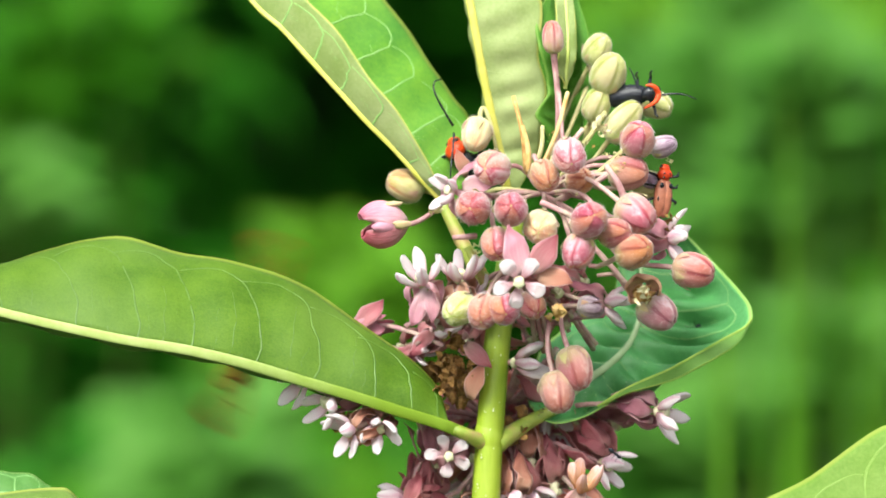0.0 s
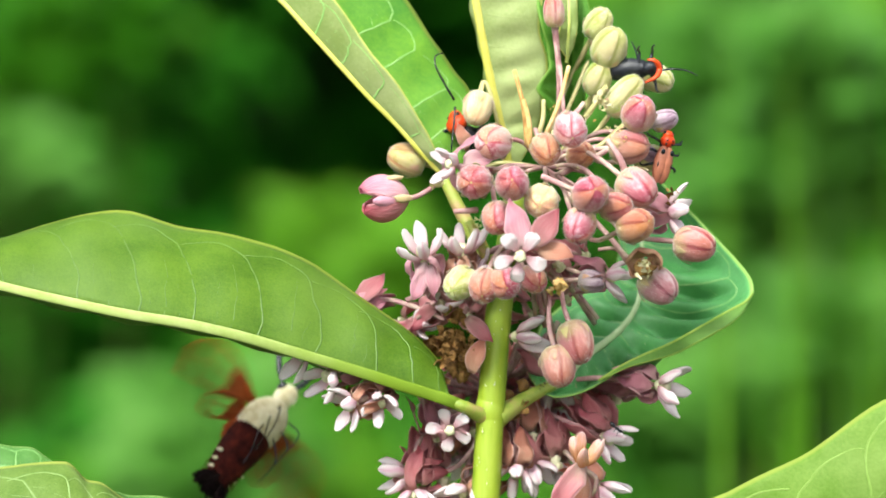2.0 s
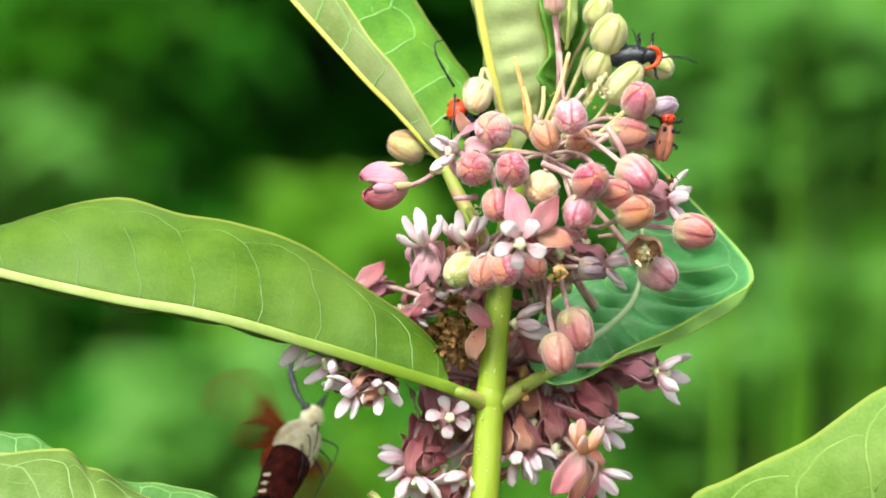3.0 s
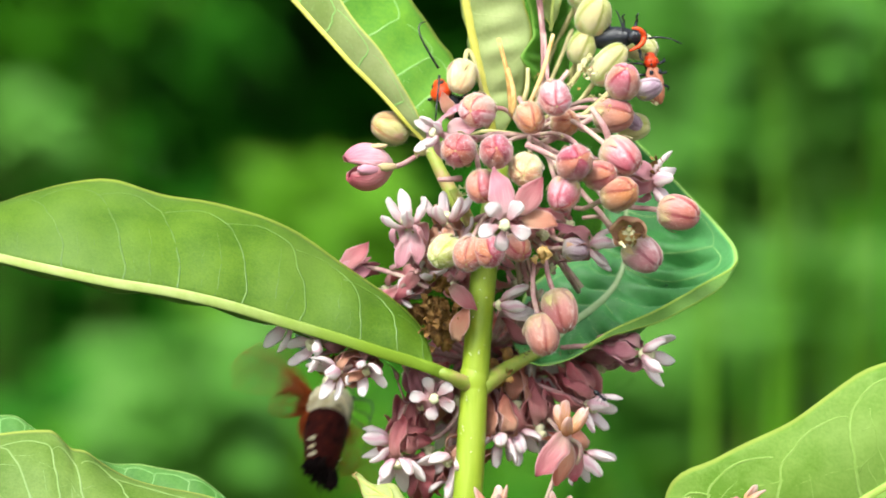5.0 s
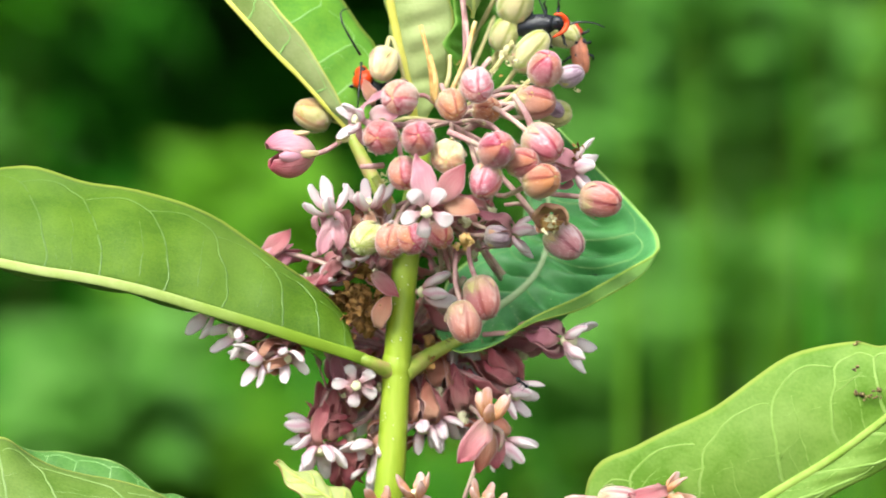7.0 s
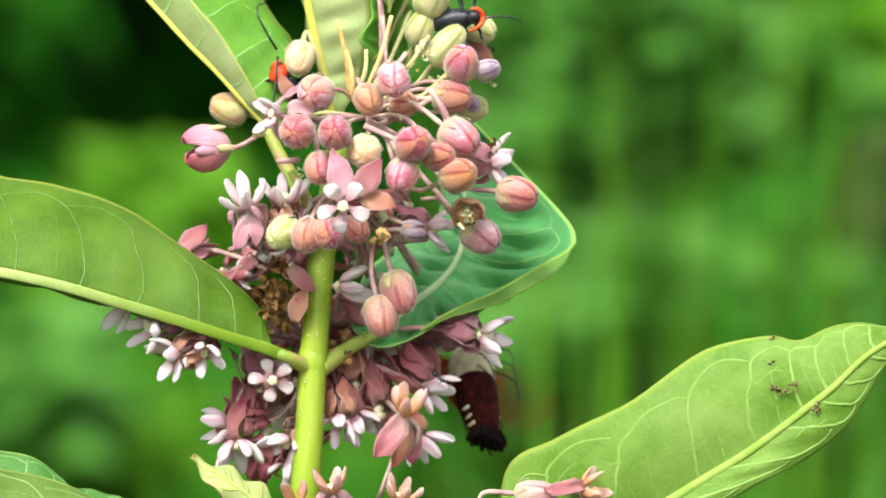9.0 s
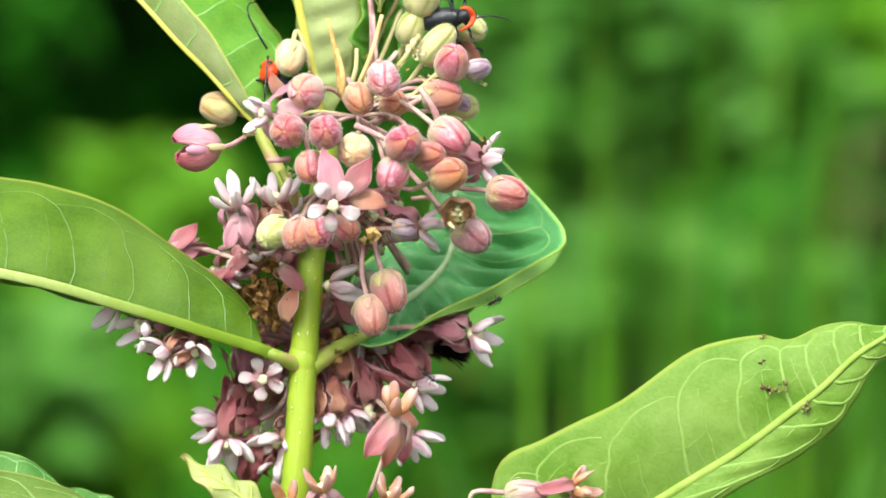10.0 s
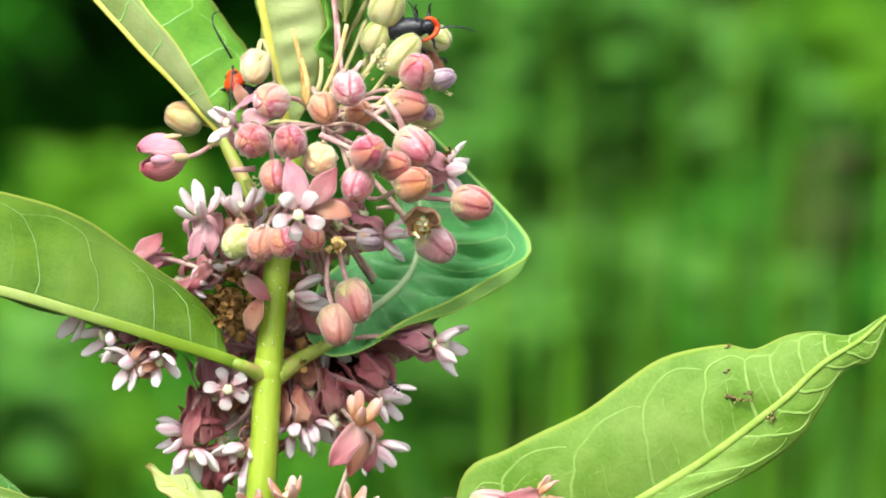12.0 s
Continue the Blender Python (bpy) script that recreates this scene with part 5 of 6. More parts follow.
crumb(at(23.4, 67.2, 6), 2.0, CHAFF, 12)
crumb(at(24.2, 65.3, 6), 1.3, CHAFF, 8)
crumb(at(37.5, 46.5, 10), 1.8, BROWN, 10)
crumb(at(-11, 48.7, 12), 1.7, CHAFF, 9)
crumb(at(38.3, 59.3, 3), 0.9, CHAFF, 6)
crumb(at(-2.8, 40.2, 8), 1.3, CHAFF, 8)
crumb(at(-1.4, 36.9, 8), 1.3, STUB, 8)
crumb(at(14.6, 26.9, 16), 1.8, STUB, 12)
crumb(at(32.6, 30.9, 20), 2.0, CHAFF, 10)
crumb(at(7.4, 1, -3), 1.8, BROWN, 10)
crumb(at(-30.7, 5.8, 3), 2.2, BROWN, 10)
for k in range(14):
    x, z = random.uniform(960, 1110), random.uniform(175, 290)
    crumb(at(*sheet(x, z), 14), 0.7, random.choice((CHAFF, STUB)), 4)
# specks on stem and leaf
for k in range(20):
    z = random.uniform(535, 860)
    part("speck", add_ball(bmesh.new(), at(*sheet(868 + (720 - z) * 0.09 + random.uniform(-16, 16), z), 3.1), (random.uniform(0.07, 0.18) * MM, 0.2 * MM, random.uniform(0.08, 0.26) * MM), 4, 6, wobble=0.7), SPECK, plant)
for x, z, s, d in ((1682, 721, 1.0, 8.8), (1690, 770, 1.5, 10.4), (1698, 773, 1.2, 10.7), (1721, 757, 1.2, 11.2), (1721, 772, 1.1, 11.2), (1763, 802, 1.5, 11.5), (1687, 677, 0.9, 5.8), (1812, 657, 0.7, 6.8)):
    bm = bmesh.new()
    for _ in range(4):
        add_ball(bm, at(*sheet(x, z), d) + Vector((random.gauss(0, 0.4 * s), 0, random.gauss(0, 0.35 * s))) * MM, (random.uniform(0.2, 0.42) * s * MM, 0.3 * MM, random.uniform(0.18, 0.36) * s * MM), 5, 7, wobble=0.9)
    part("speck", bm, DROPPING, plant)

for k in range(22):
    p, way = cupped(0, random.uniform(0.1, 0.5), random.uniform(0.08, 0.8))
    part("speck", add_ball(bmesh.new(), p + way * 0.1 * MM, (random.uniform(0.1, 0.22) * MM, 0.15 * MM, random.uniform(0.08, 0.2) * MM), 4, 6, wobble=0.5), SPECK, plant)
for k in range(10):
    part("speck", add_ball(bmesh.new(), at(*sheet(random.uniform(946, 970), random.uniform(660, 678)), -4.6), (0.14 * MM, 0.12 * MM, 0.22 * MM), 4, 6), DROPPING, plant)

# ---- insects ----


def hairs(bm, where, count, length, lean):
    """Fine hairs on an ellipsoid given by centre and half axes, swept along lean."""
    c, s = Vector(where[0]), Vector(where[1])
    for _ in range(count):
        v = Vector((random.gauss(0, 1), random.gauss(0, 1), random.gauss(0, 1))).normalized()
        p = c + Vector((v.x * s.x, v.y * s.y, v.z * s.z)) * 0.96
        tip = p + (v * 0.55 + Vector(lean) + Vector((random.gauss(0, 0.2), random.gauss(0, 0.2), random.gauss(0, 0.2)))).normalized() * length * random.uniform(0.6, 1.2)
        side = (tip - p).cross(Vector((0.3, 0.5, 0.8))).normalized() * length * 0.06
        bm.faces.new([bm.verts.new(q) for q in (p - side, p + side, tip)])
    return bm


def moth():
    """A clearwing moth: x forward, z its back, the origin in the thorax. Returns it and its wings."""
    ob = new("clearwing_moth")
    tagged(ob, "hovering clearwing moth with cream thorax and dark red abdomen", "moth")
    part("thorax", hairs(add_ball(bmesh.new(), (-0.0004, 0, 0), (0.0070, 0.0050, 0.0052), 14, 18, wobble=0.06), ((-0.0004, 0, 0), (0.0070, 0.0050, 0.0052)), 2200, 0.0012, (-1.2, 0, 0)), FUR_CREAM, ob, "cream furry thorax", Matrix())
    part("back_fur", hairs(add_ball(bmesh.new(), (-0.0052, 0, 0.0022), (0.0040, 0.0050, 0.0034), 12, 14), ((-0.0052, 0, 0.0022), (0.0040, 0.0050, 0.0034)), 700, 0.0012, (-1.0, 0, 0)), FUR_RUST, ob, "rust-coloured fur on the back", Matrix())
    head = part("head", hairs(add_ball(bmesh.new(), (0.0082, 0, 0.0002), (0.0031, 0.0024, 0.0024), 10, 12), ((0.0082, 0, 0), (0.003, 0.0024, 0.0024)), 400, 0.0009, (-0.8, 0, 0)), FUR_CREAM, ob, "", Matrix())
    for s in (-1, 1):
        part("eye", add_ball(bmesh.new(), (0.0092, 0.0021 * s, 0.0006), (0.0012, 0.0008, 0.0012), 8, 10), BLACK, head, "", Matrix())
        part("antenna", add_tube(bmesh.new(), curve([(0.0098, 0.001 * s, 0.0015), (0.0130, 0.0034 * s, 0.0046), (0.0180, 0.0058 * s, 0.0074), (0.0215, 0.0068 * s, 0.0086)], 14), [0.00028 + 0.00050 * math.sin(math.pi * min(1, i / 15)) for i in range(15)], 6), BLACK, ob, "black clubbed antenna", Matrix())
        for k in (0, 1, 2):
            part("leg", add_tube(bmesh.new(), curve([(0.003 - 0.0025 * k, 0.002 * s, -0.0042), (0.002 - 0.004 * k, 0.004 * s, -0.008), (-0.002 - 0.004 * k, 0.0035 * s, -0.010), (-0.006 - 0.004 * k, 0.003 * s, -0.0105)], 8), (0.00022, 0.0001), 5), BLACK, ob, "", Matrix())
    part("proboscis", add_tube(bmesh.new(), curve([(0.0108, 0, -0.0008), (0.014, 0, -0.0012), (0.019, 0, 0.0002)], 10), (0.00022, 0.00012), 5), BLACK, ob, "", Matrix())
    line = curve([(-0.004, 0, -0.0002), (-0.009, 0, -0.0006), (-0.014, 0, -0.0012), (-0.0185, 0, -0.002)], 16)
    bm = add_tube(bmesh.new(), line, [0.0049 * (1 - 0.45 * (i / 16) ** 2.0) * (1 - 0.03 * (i % 4 == 0)) for i in range(17)], 18)
    for p in line[2:-1:2]:
        hairs(bm, (p, (0.002, 0.0043, 0.0041)), 220, 0.0009, (-1.4, 0, 0))
    body = part("abdomen", bm, FUR_RED, ob, "dark wine-red abdomen", Matrix())
    for s in (-1, 1):
        for x, y in ((-0.0125, 0.0043), (-0.0146, 0.0039), (-0.0165, 0.0034)):
            part("pale_patch", add_ball(bmesh.new(), (x, y * s, -0.0014), (0.0004, 0.0004, 0.0011), 6, 8, wobble=0.7), FUR_CREAM, body, "cream side patch", Matrix())
    bm = bmesh.new()
    for k in range(700):
        a = random.uniform(-1, 1)
        p = Vector((-0.0172, 0.0026 * a, -0.0019 + random.gauss(0, 0.0009)))
        tip = p + Vector((-1, a * 0.6 + random.gauss(0, 0.12), random.gauss(-0.05, 0.16))).normalized() * random.uniform(0.0022, 0.0046)
        side = Vector((random.gauss(0, 1), random.gauss(0, 1), random.gauss(0, 1))).normalized() * 0.00035
        bm.faces.new([bm.verts.new(q) for q in (p - side, p + side, tip + side, tip - side)])
    part("tail_tuft", bm, FUR_BLACK, ob, "black fan-shaped tail tuft", Matrix())
    wings = []
    for s in (-1, 1):
        for name, rows in (("forewing", ((0.0030, 0.003, 0.0), (0.0035, 0.009, 0.0026), (0.0040, 0.015, 0.0040), (0.0030, 0.0205, 0.0042), (0.0005, 0.0235, 0.0022))),
                           ("hindwing", ((-0.0010, 0.003, 0.0), (-0.0022, 0.006, 0.0022), (-0.0040, 0.0095, 0.0030), (-0.0058, 0.0125, 0.0022), (-0.0066, 0.0135, 0.0008)))):
            film, rim = bmesh.new(), bmesh.new()
            front = curve([(x + w, s * y, 0) for x, y, w in rows], 14)
            back = curve([(x - w * 1.25, s * y * 0.96, 0.0004) for x, y, w in rows], 14)
            pa, pb = [film.verts.new(p) for p in front], [film.verts.new(p) for p in back]
            for i in range(14):
                film.faces.new((pa[i], pa[i + 1], pb[i + 1], pb[i]))
            add_tube(rim, front, (0.0006, 0.0003), 5)
            add_tube(rim, back, (0.0004, 0.0003), 5)
            add_tube(rim, [a.lerp(b, 0.5) for a, b in zip(front, back)], (0.0003, 0.00015), 4)
            for i in (5, 8, 11):
                add_tube(rim, [front[i], front[i].lerp(back[i], 0.5), back[i]], (0.0002, 0.00015), 4)
            ra, rb = [rim.verts.new(p + Vector((0, 0, 0.00015))) for p in front[:6]], [rim.verts.new(p + Vector((0, 0, 0.00015))) for p in back[:6]]
            for i in range(5):
                rim.faces.new((ra[i], ra[i + 1], rb[i + 1], rb[i]))
            ta, tb = [rim.verts.new(p + Vector((0, 0, 0.00015))) for p in front[12:]], [rim.verts.new(p + Vector((0, 0, 0.00015))) for p in back[12:]]
            for i in range(2):
                rim.faces.new((ta[i], ta[i + 1], tb[i + 1], tb[i]))
            w = part(name, rim, FUR_RUST, ob, "rust-red wing with a clear window", Matrix())
            part("wing_film", film, FILM, w, "clear wing membrane", Matrix())
            wings.append((w, s, name))
    return ob, wings


def beetle(label, back=SCARLET, size=1.0, cases=None, face=None, collar=1.0, tucked=0.0):
    """A longhorn beetle, x forward, z its back, 11 mm long, feet at z = 0."""
    ob = new("beetle")
    tagged(ob, label, "beetle", "beetles on the milkweed")
    k = 0.001 * size
    part("abdomen", add_ball(bmesh.new(), Vector((-2.2, 0, 1.8)) * k, (4.6 * k, 2.0 * k, 1.3 * k), 12, 16), BLACK, ob, "black underside", Matrix())
    for s in (-1, 1):
        bm = add_ball(bmesh.new(), Vector((-2.4, 0.6 * s, 2.4)) * k, (4.7 * k, 1.75 * k, 1.6 * k), 12, 14)
        wing = part("wing_case", bm, cases or back, ob, "", Matrix())
        for x, r in ((0.6, 0.7), (-2.6, 1.05), (-5.2, 0.7)):
            part("spot", add_ball(bmesh.new(), Vector((x, 1.15 * s, 3.75 - 0.03 * x * x)) * k, (r * k, r * 0.8 * k, 0.18 * k), 5, 8), BLACK, wing, "", Matrix())
        for x, fx in ((2.6, 3.6), (0.2, 0.6), (-2.2, -3.6)):
            part("leg", add_tube(bmesh.new(), curve([Vector((x, 1.2 * s, 1.5)) * k, Vector(((x + fx) / 2, 3.2 * s, 2.6)) * k, Vector((fx, 4.2 * s, 0.4)) * k, Vector((fx + 0.6, 4.8 * s, 0.0)) * k], 8), (0.38 * k, 0.16 * k), 6), BLACK, ob, "", Matrix())
    shield = part("pronotum", add_ball(bmesh.new(), Vector((3.2, 0, 2.3)) * k, (1.5 * k, 1.85 * collar * k, 1.55 * collar * k), 10, 14), back, ob, "", Matrix())
    for x, y in ((3.4, 0.7), (3.4, -0.7), (2.5, 0.8), (2.5, -0.8)):
        part("spot", add_ball(bmesh.new(), Vector((x, y, 3.66)) * k, (0.3 * k, 0.3 * k, 0.16 * k), 4, 7), BLACK, shield, "", Matrix())
    part("breast", add_ball(bmesh.new(), Vector((2.6, 0, 1.15)) * k, (1.7 * k, 1.45 * k, 0.95 * k), 8, 12), BLACK, ob, "", Matrix())
    head = part("head", add_ball(bmesh.new(), Vector((4.6 - tucked, 0, 1.9 - tucked)) * k, (1.15 * k, 1.3 * k, 1.3 * k), 9, 12), face or back, ob, "", Matrix())
    for s in (-1, 1):
        part("eye", add_ball(bmesh.new(), Vector((5.0 - tucked, 0.95 * s, 2.1 - tucked)) * k, (0.45 * k, 0.4 * k, 0.55 * k), 6, 8), BLACK, head, "", Matrix())
    return ob


def feeler(ob, points, parent_pose):
    """A long jointed antenna through places in the world."""
    line = curve([parent_pose.inverted() @ p for p in points], 18)
    part("antenna", add_tube(bmesh.new(), line, [(0.26 - 0.008 * i + 0.05 * (i % 3 == 0)) * MM for i in range(19)], 6), BLACK, ob, "", Matrix())


hawk, wings = moth()

shy = beetle("red beetle with black spots half hidden behind a cream bud", SCARLET, 1.2, BLACK, SCARLET, 1.15, 0.7)
SHY = facing(at(-4.2, 60.9, -13), (-0.62, -0.45, 0.62), (-0.45, -0.75, -0.2))
feeler(shy, [at(-7.6, 66.6, -4), at(-9.4, 69.6, -3), at(-11.4, 73.4, -3), at(-11.6, 75.8, -4), at(-10.1, 76.5, -5)], SHY)
feeler(shy, [at(-7.4, 65, -2), at(-7.6, 61.8, 0), at(-8, 58.2, 2), at(-8.2, 54.9, 2)], SHY)

dark = beetle("black beetle with an orange-red collar clinging to green buds", BLACK, 1.05, BLACK, BLACK, 0.95, 0.5)
DARK = facing(at(31.1, 72.9, -1), (0.92, -0.25, 0.1), (0.35, 0.9, 0.15))
feeler(dark, [at(31.7, 74.4, 2), at(31.2, 75.8, 2), at(30.5, 77.7, 2), at(29.8, 78.9, 2)], DARK)
feeler(dark, [at(36, 72.9, 0), at(38.6, 73.4, 0), at(41.6, 73.2, 0), at(44.1, 72.2, 0)], DARK)

collar = curve([DARK.inverted() @ p for p in (at(33.3, 75.2, 1), at(35, 75, 1), at(36, 73.4, 0), at(35.3, 71.6, 1), at(33, 70.3, 1))], 14)
part("collar", add_tube(bmesh.new(), collar, [(0.2 + 0.42 * math.sin(math.pi * i / 14)) * MM for i in range(15)], 8), SCARLET, dark, "orange-red collar", Matrix())

climber = beetle("brick-red beetle with black marks climbing over the buds", SCARLET, 0.9, BRICKRED)

ant = new("ant")
tagged(ant, "small black ant at the edge of a leaf", "ant", "ants")
for name, x, s in (("head", 1.25, (0.45, 0.4, 0.38)), ("thorax", 0.35, (0.6, 0.3, 0.32)), ("gaster", -0.95, (0.75, 0.5, 0.5))):
    part(name, add_ball(bmesh.new(), Vector((x, 0, 0.7)) * MM, [v * MM for v in s], 8, 10), BLACK, ant, "", Matrix())
for s in (-1, 1):
    for x, fx in ((0.6, 1.3), (0.35, 0.3), (0.1, -0.8)):
        part("leg", add_tube(bmesh.new(), curve([Vector((x, 0.2 * s, 0.6)) * MM, Vector(((x + fx) / 2, 0.8 * s, 1.0)) * MM, Vector((fx, 1.3 * s, 0.0)) * MM], 6), (0.09 * MM, 0.05 * MM), 5), BLACK, ant, "", Matrix())
    part("antenna", add_tube(bmesh.new(), curve([Vector((1.5, 0.2 * s, 0.8)) * MM, Vector((1.9, 0.5 * s, 1.2)) * MM, Vector((2.4, 0.6 * s, 0.9)) * MM], 6), (0.07 * MM, 0.05 * MM), 5), BLACK, ant, "", Matrix())

sitter = copy_thing(ant, facing(at(26.4, -3.4, 2), (0.6, -0.1, -0.5), (0.5, -0.6, 0.6)))
tagged(sitter, "small black ant on a pale flower", "ant", "ants")

# ---- meadow and thicket behind ----
bm = bmesh.new()
for i in range(61):
    for j in range(61):
        x, y = (i - 30) / 30, (j - 30) / 30
        x, y = 400 * x * abs(x), 400 * y * abs(y)
        bm.verts.new((x, y, 0.03 * noise.noise(Vector((x, y, 0)) * 0.7) - 0.01))
bm.verts.ensure_lookup_table()
for i in range(60):
    for j in range(60):
        bm.faces.new([bm.verts[k] for k in (i * 61 + j, (i + 1) * 61 + j, (i + 1) * 61 + j + 1, i * 61 + j + 1)])
ground = part("ground", bm, EARTH, None)
tagged(ground, "meadow soil with low growth", "ground", kind="structure")


def meadow_grass():
    """Low grass and herbs that cover the soil round the milkweed and under the weeds."""
    verts, faces = [], []
    for k in range(15000):
        x, y = random.uniform(-4.5, 4.5), random.uniform(-3.5, 6.0)
        if abs(x) < 0.25 and y < -0.7 and y > -1.5:
            continue
        h, w = random.uniform(0.12, 0.42), random.uniform(0.004, 0.010)
        a = random.uniform(0, 2 * math.pi)
        side, lean = Vector((math.cos(a), math.sin(a), 0)) * w, Vector((random.gauss(0, 0.3), random.gauss(0, 0.3), 0)) * h
        n = len(verts)
        for i in range(4):
            s = i / 3
            c = Vector((x, y, h * (s - 0.15 * s * s) - 0.03)) + lean * s * s
            verts.extend((c - side * (1 - s * 0.95), c + side * (1 - s * 0.95)))
        for i in range(3):
            faces.append((n + 2 * i, n + 2 * i + 1, n + 2 * i + 3, n + 2 * i + 2))
    me = bpy.data.meshes.new("meadow_grass")
    me.from_pydata(verts, [], faces)
    me.materials.append(WEED[0])
    tagged(part("meadow_grass", me, None, None), "low green meadow grass covering the soil", "grass", kind="stuff")


meadow_grass()


def add_blade(verts, faces, root, way, up, length, width, droop):
    """One folded leaf of a weed: a bent, pointed strip of two halves."""
    way = Vector(way).normalized()
    side = way.cross(up).normalized()
    nrm = side.cross(way)
    k = len(verts)
    for i, w in enumerate((0.12, 0.75, 1.0, 0.7, 0.02)):
        s = i / 4
        c = root + way * length * s + nrm * length * (0.12 * math.sin(math.pi * s) - droop * s * s)
        verts.extend((c - side * width * 0.5 * w + nrm * width * 0.16 * w, c, c + side * width * 0.5 * w + nrm * width * 0.16 * w))
    for i in range(4):
        for j in (0, 1):
            a = k + 3 * i + j
            faces.append((a, a + 1, a + 4, a + 3))


def weed(top, material, size=0.11, count=26, span=0.5, label="leafy green meadow weed", slim=0.42, name="meadow_weed"):
    """A weed rooted in the ground whose tip is at top, leafy over its upper span."""
    foot = Vector((top.x + random.uniform(-0.08, 0.08), top.y + random.uniform(-0.05, 0.08), 0))
    ob = new(name)
    ob.location = foot
    tagged(ob, label, "weed", "weeds behind the milkweed")
    here = Matrix.Translation(-foot)
    line = curve([foot, foot.lerp(top, 0.5) + Vector((random.uniform(-0.02, 0.02), 0, 0)), top], 12)
    bm = add_tube(bmesh.new(), [p - foot for p in line], (0.004, 0.0012), 6)
    part("stem", bm, WEED_STEM, ob, "", Matrix())
    verts, faces = [], []
    for k in range(count):
        s = 1 - span * (k / count) / max(top.z, 0.3)
        i = min(11, int(s * 12))
        root = line[i].lerp(line[i + 1], s * 12 - i) - foot
        a = k * 2.4 + random.uniform(-0.4, 0.4)
        grow = 0.45 + 0.55 * min(1, 3 * k / count)
        add_blade(verts, faces, root, (math.cos(a), 0.6 * math.sin(a), random.uniform(-0.2, 0.9)), Vector((random.gauss(0, 0.3), -0.75, 0.7)), size * grow * random.uniform(0.8, 1.2), size * slim * grow, random.uniform(0.0, 0.3))
    me = bpy.data.meshes.new("foliage")
    me.from_pydata(verts, [], faces)
    me.materials.append(material)
    me.shade_smooth()
    tagged(part("foliage", me, None, ob, "", Matrix()), kind="stuff")
    return ob


def grass_tuft(top, material, count=16, label="tall meadow grass", sway=0.10):
    """Tall grass: narrow blades bending over, the tallest reaching top."""
    foot = Vector((top.x, top.y, 0))
    ob = new("grass_tuft")
    ob.location = foot
    tagged(ob, label, "grass", "grass behind the milkweed", kind="stuff")
    verts, faces = [], []
    for k in range(count):
        h = top.z * random.uniform(0.75, 1.05)
        lean, bend = Vector((random.gauss(0, sway), random.gauss(0, sway), 0)), random.uniform(0.0, 0.3)
        w = random.uniform(0.006, 0.014)
        a = random.uniform(0, math.pi)
        side = Vector((math.cos(a), math.sin(a), 0)) * w * 0.5
        base = Vector((random.gauss(0, 0.03), random.gauss(0, 0.03), 0))
        n = len(verts)
        for i in range(9):
            s = i / 8
            c = base + Vector((0, 0, h * (s - 0.25 * bend * s ** 3))) + lean * s * s * (1 + bend) * 1.4
            g = side * (1 - s ** 3 * 0.97)
            verts.extend((c - g, c + g))
        for i in range(8):
            faces.append((n + 2 * i, n + 2 * i + 1, n + 2 * i + 3, n + 2 * i + 2))
    me = bpy.data.meshes.new("blades")
    me.from_pydata(verts, [], faces)
    me.materials.append(material)
    part("blades", me, None, ob, "", Matrix())
    return ob


def shrub(x, y, height, spread, material, count, size, label="dense shrub coloured as deep in shade"):
    """A shrub: short trunk, limbs and a crown of many small leaves."""
    ob = new("shrub")
    ob.location = (x, y, 0)
    tagged(ob, label, "shrub", "thicket behind the meadow")
    bm = bmesh.new()
    ends = []
    for k in range(9):
        a = k * 2.4
        tip = Vector((spread * 0.7 * math.cos(a), spread * 0.7 * math.sin(a), height * random.uniform(0.55, 0.95)))
        add_tube(bm, curve([Vector((0.03 * math.cos(a), 0.03 * math.sin(a), 0)), tip * 0.5 + Vector((0, 0, 0.1)), tip], 8), (0.025, 0.004), 6)
        ends.append(tip)
    part("trunk", bm, BARK, ob, "", Matrix())
    verts, faces = [], []
    for k in range(count):
        a, u = random.uniform(0, 2 * math.pi), random.uniform(0, 1)
        r = spread * math.sqrt(random.uniform(0.1, 1)) * (0.75 + 0.25 * math.sin(3 * a + x))
        z = height * (0.06 + 0.94 * u)
        r *= math.sqrt(max(0.05, 1 - ((z / height - 0.45) / 0.6) ** 2))
        p = Vector((r * math.cos(a), r * math.sin(a), z))
        add_blade(verts, faces, p, (math.cos(a) + random.gauss(0, 0.5), math.sin(a) + random.gauss(0, 0.5), random.uniform(-0.3, 0.5)), Vector((0, 0, 1)), size * random.uniform(0.7, 1.2), size * 0.5, 0.3)
    me = bpy.data.meshes.new("crown")
    me.from_pydata(verts, [], faces)
    me.materials.append(material)
    tagged(part("crown", me, None, ob, "", Matrix()), kind="stuff")
    return ob


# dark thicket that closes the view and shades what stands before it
# the shade of its gaps is put into the leaf and bark colours
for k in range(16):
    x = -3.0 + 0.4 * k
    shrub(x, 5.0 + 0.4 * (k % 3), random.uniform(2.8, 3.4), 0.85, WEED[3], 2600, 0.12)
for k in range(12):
    shrub(-7.0 + 1.3 * k, 8.0 + 0.8 * (k % 2), random.uniform(4.5, 6.0), 1.7, WEED[3], 3000, 0.22, "tall hedge shrub coloured as deep in shade")
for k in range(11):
    shrub(-11.0 + 2.2 * k, 11.5 + 0.9 * (k % 2), random.uniform(7.0, 9.0), 2.6, WEED[3], 4500, 0.34, "tall hedge shrub coloured as deep in shade")
